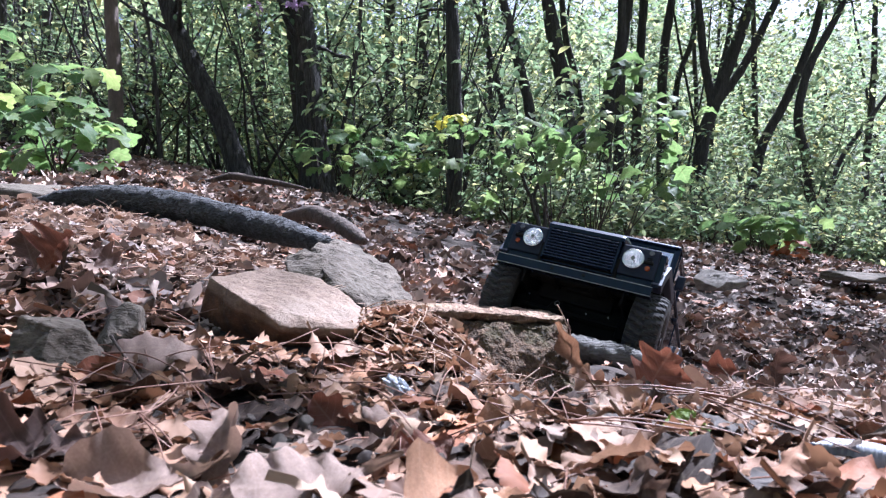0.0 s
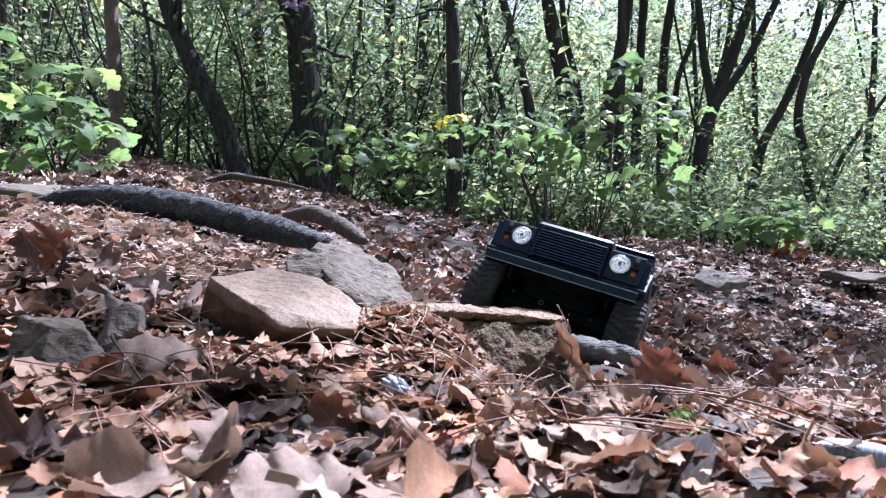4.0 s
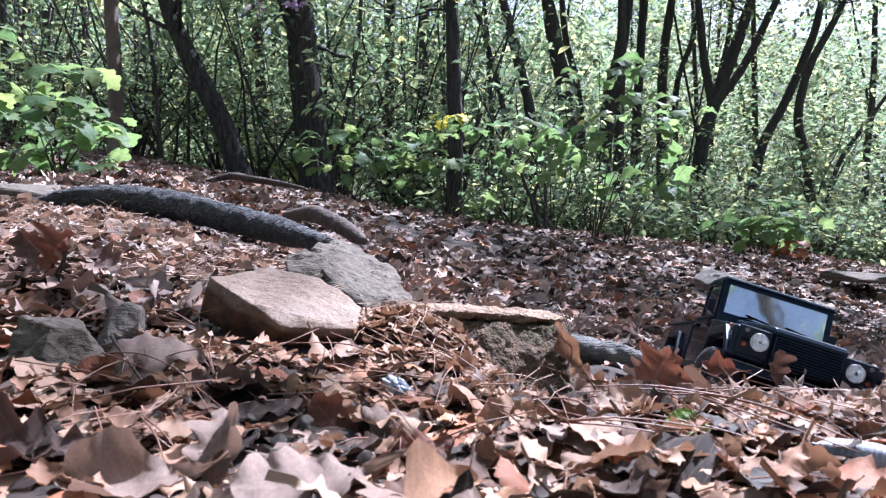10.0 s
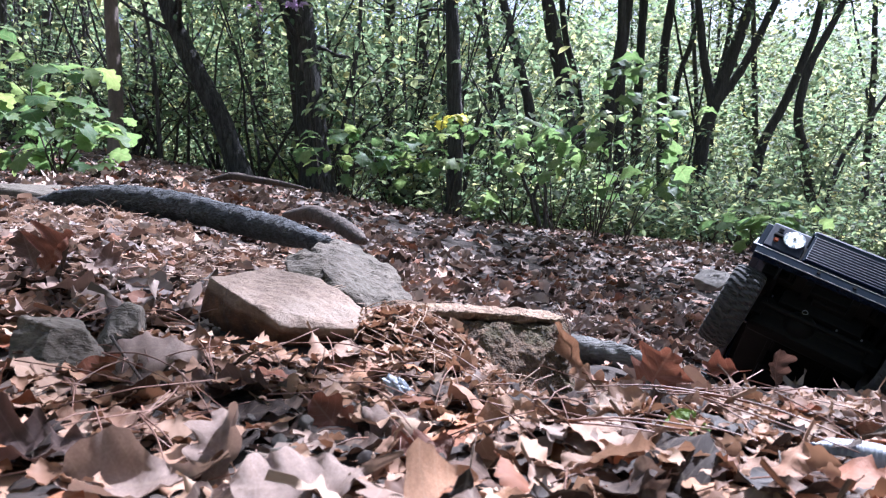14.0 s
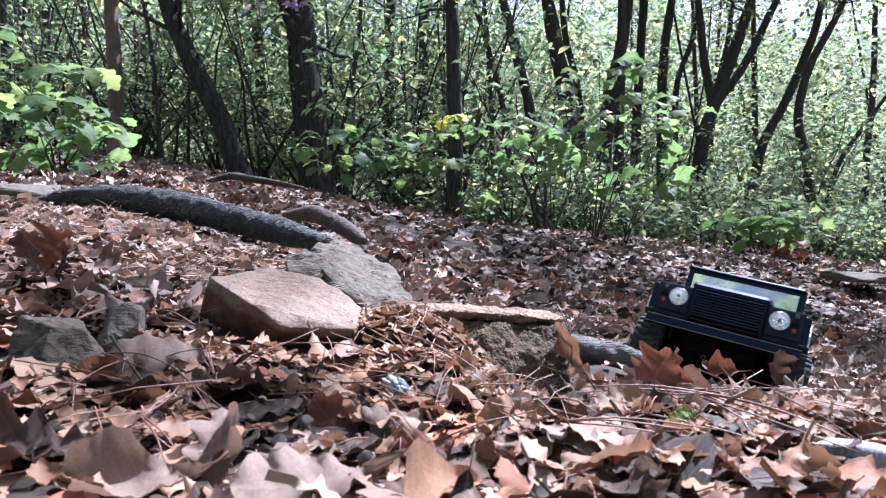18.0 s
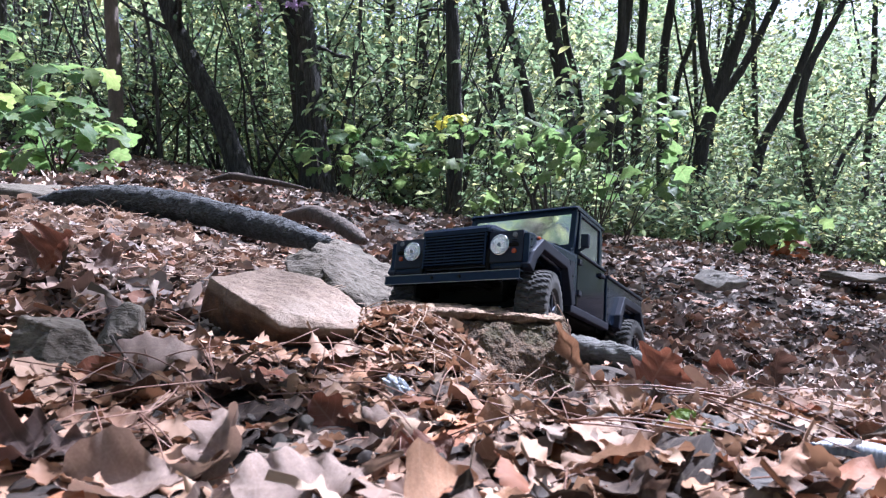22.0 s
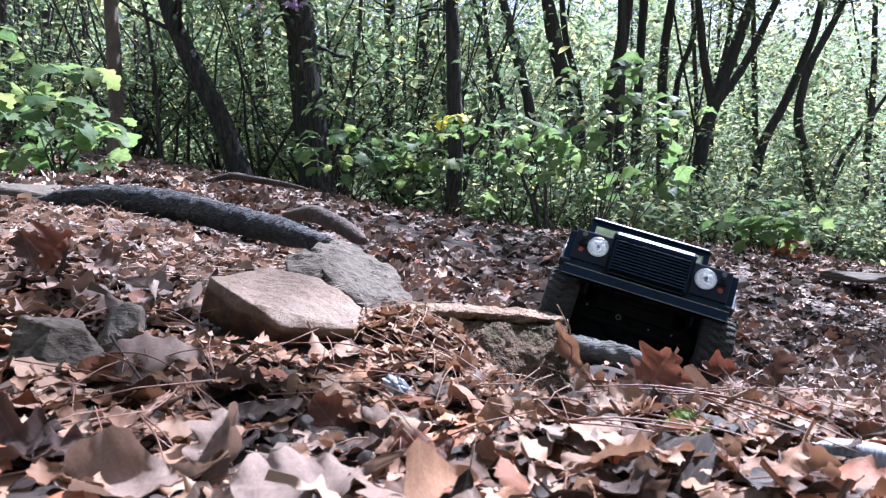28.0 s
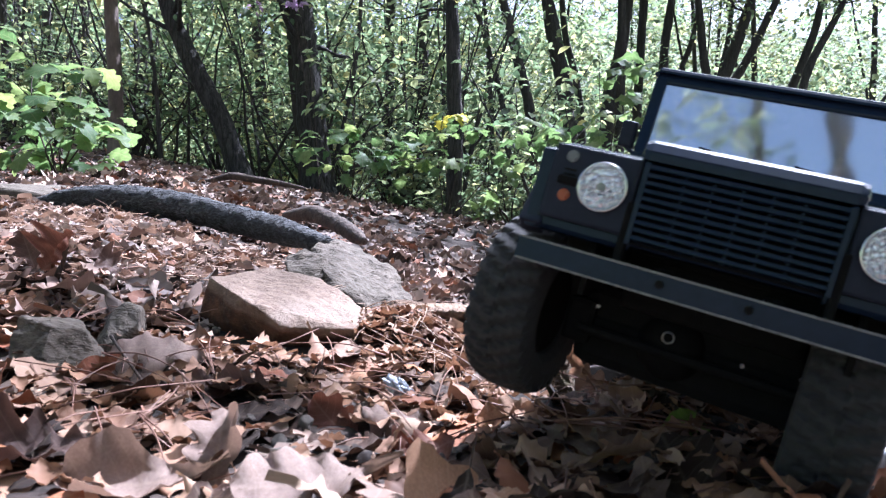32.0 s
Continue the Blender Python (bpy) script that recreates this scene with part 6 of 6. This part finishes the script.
lone_leaf((0.188, 0.500, -0.005), 0.042, 20, 8, 100, (3, 0.42, 0.4, 0.4, -0.3, 0.2, 21), M_PALE, "pale buff leaf below the ridge")
lone_leaf((0.152, 0.560, -0.011), 0.044, -20, 10, 40, (3, 0.42, 0.4, 0.5, 0.3, 0.3, 22), M_PALE, "pale buff leaf below the ridge")
lone_leaf((-0.297, 0.500, 0.035), 0.044, 0, 40, 60, (3, 0.42, 0.4, 0.5, 0.3, 0.3, 23), M_BROWN, "brown leaf beside a grey stone")
lone_leaf((-0.193, 0.320, 0.014), 0.05, 10, 24, 100, (3, 0.42, 0.4, 0.5, 0.3, 0.3, 24), M_BROWN, "brown leaf lying flat")
lone_leaf((0.133, 0.385, 0.012), 0.025, 0, 48, -62, (1, 0.24, 0.05, 0.3, 0.3, 0.2, 25), M_FRESH, "small fresh green leaf in the litter", "green_leaf")
lone_leaf((0.143, 0.382, 0.007), 0.016, 0, 50, -80, (1, 0.26, 0.05, 0.3, 0.3, 0.2, 26), M_FRESH, "small yellow-green leaf in the litter", "green_leaf")


def sunny_leaves():
    """Tan leaves on top of the carpet where the sun falls."""
    gen = np.random.default_rng(31)
    for k in range(30):
        d = gen.uniform(0.31, 0.62)
        x = d * gen.uniform(0.02, 0.62)
        shape = (2 + k % 3, gen.uniform(0.3, 0.46), gen.uniform(0.3, 0.55), gen.uniform(-0.7, 0.7), gen.uniform(-0.4, 0.4), gen.uniform(-0.5, 0.5), 200 + k)
        lone_leaf((x, d, float(height(x, d)) + gen.uniform(0.008, 0.014)), gen.uniform(0.026, 0.046), gen.uniform(-40, 40), gen.normal(2, 13), gen.uniform(0, 360), shape, M_TAN,
                  "sunlit tan lobed leaf on the litter")


sunny_leaves()


def stick(points, radius, label, material=M_TWIG_PALE):
    p = curve_points(points, 14)
    v, f = tube(p, np.linspace(radius, radius * 0.6, 14), 7, 0.08, 5)
    return tagged(new("twig", raw_mesh("twig", v, f, material)), label, "twig", "loose twigs")


stick([(0.102, 0.500, -0.015), (0.130, 0.500, -0.012), (0.155, 0.500, -0.006)], 0.0014, "thin pale twig lying on leaves")
stick([(0.144, 0.420, -0.016), (0.154, 0.420, -0.006), (0.175, 0.440, -0.006)], 0.0009, "thin pale stalk by a green leaf")
stick([(-0.238, 0.360, 0.009), (-0.202, 0.360, 0.011), (-0.170, 0.370, 0.011)], 0.0012, "thin brown twig lying on leaves")
stick([(-0.212, 0.320, 0.007), (-0.180, 0.320, 0.009), (-0.155, 0.330, 0.007)], 0.0012, "thin brown twig lying on leaves")
stick([(-0.245, 0.500, 0.046), (-0.205, 0.460, 0.022), (-0.171, 0.430, 0.002)], 0.0012, "brown stalk slanting down the litter", M_ROOT_BROWN)
stick([(-0.203, 0.460, 0.018), (-0.189, 0.450, 0.008), (-0.175, 0.440, 0.001)], 0.0010, "thin pale stalk in the litter")
stick([(-0.177, 0.460, 0.026), (-0.169, 0.450, 0.013), (-0.163, 0.440, 0.001)], 0.0011, "thin upright pale stalk")
stick([(-0.017, 0.460, 0.011), (0.002, 0.440, 0.000), (0.012, 0.410, -0.009)], 0.0014, "curved brown twig in the litter", M_ROOT_BROWN)
stick([(0.032, 0.450, -0.003), (0.035, 0.410, -0.011), (0.045, 0.370, -0.016)], 0.0010, "curved pale stalk in the litter")
stick([(0.045, 0.370, -0.013), (0.049, 0.380, -0.007), (0.044, 0.390, -0.002)], 0.0009, "bent pale stalk in the litter")
stick([(-0.105, 0.560, 0.012), (-0.070, 0.580, 0.018), (-0.045, 0.570, 0.015)], 0.0010, "thin brown twig by the rock")
stick([(0.104, 0.420, -0.016), (0.141, 0.380, -0.018), (0.166, 0.340, -0.015)], 0.0016, "brown twig running across the slope", M_ROOT_BROWN)
stick([(-0.062, 0.600, 0.025), (-0.058, 0.600, 0.036), (-0.054, 0.600, 0.045)], 0.0008, "short pale stalk by the rock")
stick([(-0.050, 0.600, 0.022), (-0.046, 0.600, 0.034), (-0.042, 0.600, 0.045)], 0.0008, "short pale stalk by the rock")
stick([(0.055, 0.550, -0.004), (0.067, 0.550, 0.005), (0.080, 0.560, 0.012)], 0.0008, "short pale stalk leaning on the ledge")
stick([(0.111, 0.660, 0.056), (0.117, 0.660, 0.045), (0.121, 0.660, 0.034)], 0.0007, "thin stalk at the ledge's corner")
stick([(0.115, 0.640, -0.007), (0.122, 0.640, 0.015), (0.119, 0.650, 0.043)], 0.0009, "dry reddish stalk at the ledge's corner", M_NEEDLE)


def scrap():
    """A crumpled twist of foil."""
    bm = bmesh.new()
    bmesh.ops.create_icosphere(bm, subdivisions=4, radius=1)
    for v in bm.verts:
        w = 1 + 0.5 * noise.noise(v.co * 2.5) + 0.25 * noise.noise(v.co * 6)
        v.co = Vector((v.co.x * 0.0125 * w, v.co.y * 0.006 * w, v.co.z * 0.0055 * w))
    me = bpy.data.meshes.new("foil_scrap")
    bm.to_mesh(me)
    bm.free()
    me.materials.append(M_FOIL)
    ob = tagged(new("foil_scrap", me), "crumpled bluish-white foil scrap among leaves", "litter")
    ob.matrix_world = pose(*(-0.029, 0.465, 0.013), 0, 40, 10)


scrap()


def ribbed_strip():
    """A torn curved strip of ribbed plastic."""
    n, m = 70, 12
    u, w = np.meshgrid(np.linspace(0, 1, n), np.linspace(-1, 1, m), indexing="ij")
    rib = 0.0007 * np.sin(u * 2 * np.pi * 22)
    half = 0.008 * np.clip(u * 6, 0.15, 1)
    x = u * 0.075
    y = w * half + 0.004 * np.sin(u * 3)
    z = 0.006 * (1 - w ** 2) + rib + 0.004 * np.sin(u * 2.4)
    v = np.stack([x, y, z], -1).reshape(-1, 3)
    i, j = np.meshgrid(np.arange(n - 1), np.arange(m - 1), indexing="ij")
    f = np.stack([i * m + j, i * m + j + 1, (i + 1) * m + j + 1, (i + 1) * m + j], -1).reshape(-1, 4)
    me = raw_mesh("ribbed_strip", v, f, M_RIBBED)
    ob = tagged(new("ribbed_strip", me), "torn ribbed white plastic strip lying on leaves", "litter")
    ob.modifiers.new("thick", "SOLIDIFY").thickness = 0.0008
    ob.matrix_world = pose(*(0.201, 0.375, -0.001), 42, 13, -8)


ribbed_strip()


def pebbles():
    gen = np.random.default_rng(9)
    shapes = [rock_mesh("pebble", (2, 2, 1.6), [((0.5, 0.4, 0.7), 0.8), ((-0.6, 0.2, 0.5), 0.85)], M_PEBBLE, 0.08, 60 + k, 3) for k in range(4)]
    for k in range(34):
        if k < 8:
            d = gen.uniform(0.36, 0.42)
            x = gen.uniform(-0.32, -0.19) * d
        else:
            d = gen.uniform(0.4, 1.0)
            x = gen.uniform(-0.55, 0.0) * d
        r = gen.uniform(0.002, 0.0042)
        ob = new("pebble", shapes[k % 4])
        ob.matrix_world = pose(x, d, float(height(x, d)) + r * 0.7 + 0.004, *gen.uniform(0, 90, 3)) @ Matrix.Scale(r, 4)
        tagged(ob, "small grey pebble in the leaf litter", "pebble", "pebbles in the litter")


pebbles()


# ---- what moves: seconds, place and turn in degrees of the truck, then its wheels rolling and steering ----
def motions():
    drive = [
        (0, 0.115, 0.737, 0.006, -25.8, 12.1, -27.4),
        (0.5, 0.099, 0.738, 0.009, -25.5, 12.0, -29.1),
        (1, 0.061, 0.736, 0.008, -20.7, 5.9, -27.9),
        (1.5, 0.098, 0.747, 0.003, -24.4, 18.9, -18.1),
        (2, 0.112, 0.739, 0.006, -26.6, 20.3, -16.8),
        (2.5, 0.122, 0.751, -0.000, -25.4, 19.2, -16.2),
        (3, 0.122, 0.745, 0.001, -25.7, 19.5, -14.7),
        (3.5, 0.112, 0.747, 0.004, -26.4, 17.9, -17.7),
        (5.5, 0.085, 0.752, 0.009, -25.0, 14.2, -28.2),
        (6, 0.108, 0.799, -0.022, -18.7, 14.4, -27.5),
        (6.5, 0.198, 0.937, -0.104, -7.0, 17.7, -22.7),
        (7, 0.217, 1.011, -0.125, -6.0, 17.6, -26.4),
        (7.5, 0.250, 0.867, -0.105, -9.6, 15.9, -12.0),
        (8, 0.403, 0.825, -0.115, -9.3, 24.9, 5.0),
        (8.5, 0.406, 0.797, -0.082, -19.4, 23.2, -2.5),
        (9, 0.405, 0.795, -0.082, -19.0, 24.6, -6.1),
        (9.5, 0.426, 0.810, -0.014, -24.7, 25.5, -18.3),
        (10, 0.420, 0.847, -0.139, -8.1, 17.9, -9.7),
        (10.5, 0.421, 0.847, -0.135, -7.9, 17.9, -9.2),
        (11, 0.405, 0.792, -0.079, -19.8, 15.7, -16.0),
        (11.5, 0.408, 0.761, -0.022, -35.3, 20.8, -17.6),
        (12, 0.402, 0.725, -0.009, -32.1, 23.0, -21.9),
        (12.5, 0.393, 0.704, 0.005, -33.1, 29.8, -26.3),
        (13, 0.384, 0.660, 0.012, -36.8, 26.2, -27.3),
        (13.5, 0.377, 0.736, -0.001, -34.2, 30.3, -26.3),
        (14, 0.374, 0.699, 0.010, -40.0, 25.1, -30.1),
        (14.5, 0.377, 0.829, -0.102, -21.5, 14.5, -32.9),
        (16.5, 0.290, 0.936, -0.119, -15.2, 5.8, -43.9),
        (17, 0.292, 0.800, -0.063, -21.3, 10.0, -25.3),
        (17.5, 0.328, 0.809, -0.072, -22.3, 15.7, -22.3),
        (18, 0.311, 0.814, -0.072, -21.4, 12.4, -28.9),
        (18.5, 0.299, 0.819, -0.071, -20.2, 9.2, -30.3),
        (19, 0.289, 0.812, -0.063, -22.0, 10.4, -29.4),
        (19.5, 0.196, 0.818, -0.029, -21.2, 10.0, -35.5),
        (20, 0.100, 0.772, 0.005, -25.7, 2.4, -48.0),
        (20.5, 0.087, 0.799, 0.002, -25.1, 2.8, -51.0),
        (21, 0.033, 0.801, 0.010, -24.8, -4.6, -53.9),
        (21.5, 0.001, 0.805, -0.002, -15.0, -7.2, -51.6),
        (21.7, -0.003, 0.751, -0.006, -14.9, -7.5, -42.5),
        (22, 0.005, 0.751, -0.004, -15.5, -3.9, -32.7),
        (22.5, 0.007, 0.742, -0.005, -14.6, -2.2, -29.8),
        (23, 0.006, 0.746, -0.005, -14.4, -1.2, -29.6),
        (23.5, 0.002, 0.760, -0.011, -12.8, -2.4, -30.0),
        (24, 0.003, 0.751, -0.007, -15.2, -7.3, -30.4),
        (24.5, 0.009, 0.772, -0.004, -16.9, -5.8, -30.8),
        (25, 0.050, 0.809, -0.006, -19.8, 8.0, -31.5),
        (25.5, 0.147, 0.909, -0.008, -27.8, 20.8, -39.8),
        (27.5, 0.185, 0.728, -0.003, -19.9, 19.2, -12.4),
        (28, 0.187, 0.716, -0.013, -19.6, 17.0, -13.9),
        (28.5, 0.179, 0.709, -0.010, -17.7, 14.9, -16.3),
        (29, 0.162, 0.697, -0.006, -19.8, 10.9, -20.4),
        (29.5, 0.220, 0.613, 0.013, -9.3, 9.6, -20.3),
        (30, 0.156, 0.449, -0.014, -2.4, 17.3, -22.8),
        (30.5, 0.153, 0.456, -0.008, -5.6, 12.6, -27.5),
        (31, 0.133, 0.423, 0.005, -3.8, 23.0, -29.5),
        (31.5, 0.128, 0.337, 0.018, -5.3, 19.7, -22.7),
        (32, 0.097, 0.304, 0.009, -1.8, 15.5, -24.8),
    ]
    walk(truck, [(t, pose(*rest)) for t, *rest in drive])
    times = [r[0] for r in drive]
    at = np.array([r[1:4] for r in drive])
    turn = np.unwrap(np.radians([r[6] for r in drive]))
    steps = np.arange(0, SECONDS + 0.01, 0.1)
    x, y, a = (np.interp(steps, times, c) for c in (at[:, 0], at[:, 1], turn))
    # forward is -y of the truck
    ahead = np.concatenate([[0], np.diff(x) * np.sin(a[1:]) - np.diff(y) * np.cos(a[1:])])
    roll = np.cumsum(np.clip(ahead / 0.05, -1.2, 1.2))
    steer = np.interp(steps, (0, 0.6, 1.2, 6.2, 8, 9.5, 14, 17, 19.3, 19.9, 21.3, 21.9, 22.6, 23.4, 24, 24.8, 25.5, 28, 29.5, 30.5, 31, 32), (4, 8, -10, 6, -8, 6, 5, 4, -4, 22, 25, 12, 8, 4, -26, -26, -6, 4, -2, -5, -6, -6))
    # the front wheels hang lower and shift under the rolling body
    droop = np.interp(steps, (0, 11.3, 12, 14.2, 15, SECONDS), (0, 0, 0.012, 0.012, 0, 0))
    hang = np.interp(steps, (0, 29.5, 30.5, 31, 32), (0, 0, 0.010, 0.014, 0.020))
    for w, s, y0 in wheels:
        rows = []
        for k, t in enumerate(steps):
            front = y0 < 0.2
            m = Matrix.Translation((s * 0.085 - (hang[k] * (0.65 + 0.35 * s) if front else 0), y0, 0.05 - ((hang[k] * 0.3 if s > 0 else droop[k]) if front else 0)))
            if front:
                m = m @ Matrix.Rotation(radians(steer[k]), 4, "Z")
            rows.append((float(t), m @ Matrix.Rotation(float(roll[k]), 4, "X")))
        walk(w, rows)


motions()
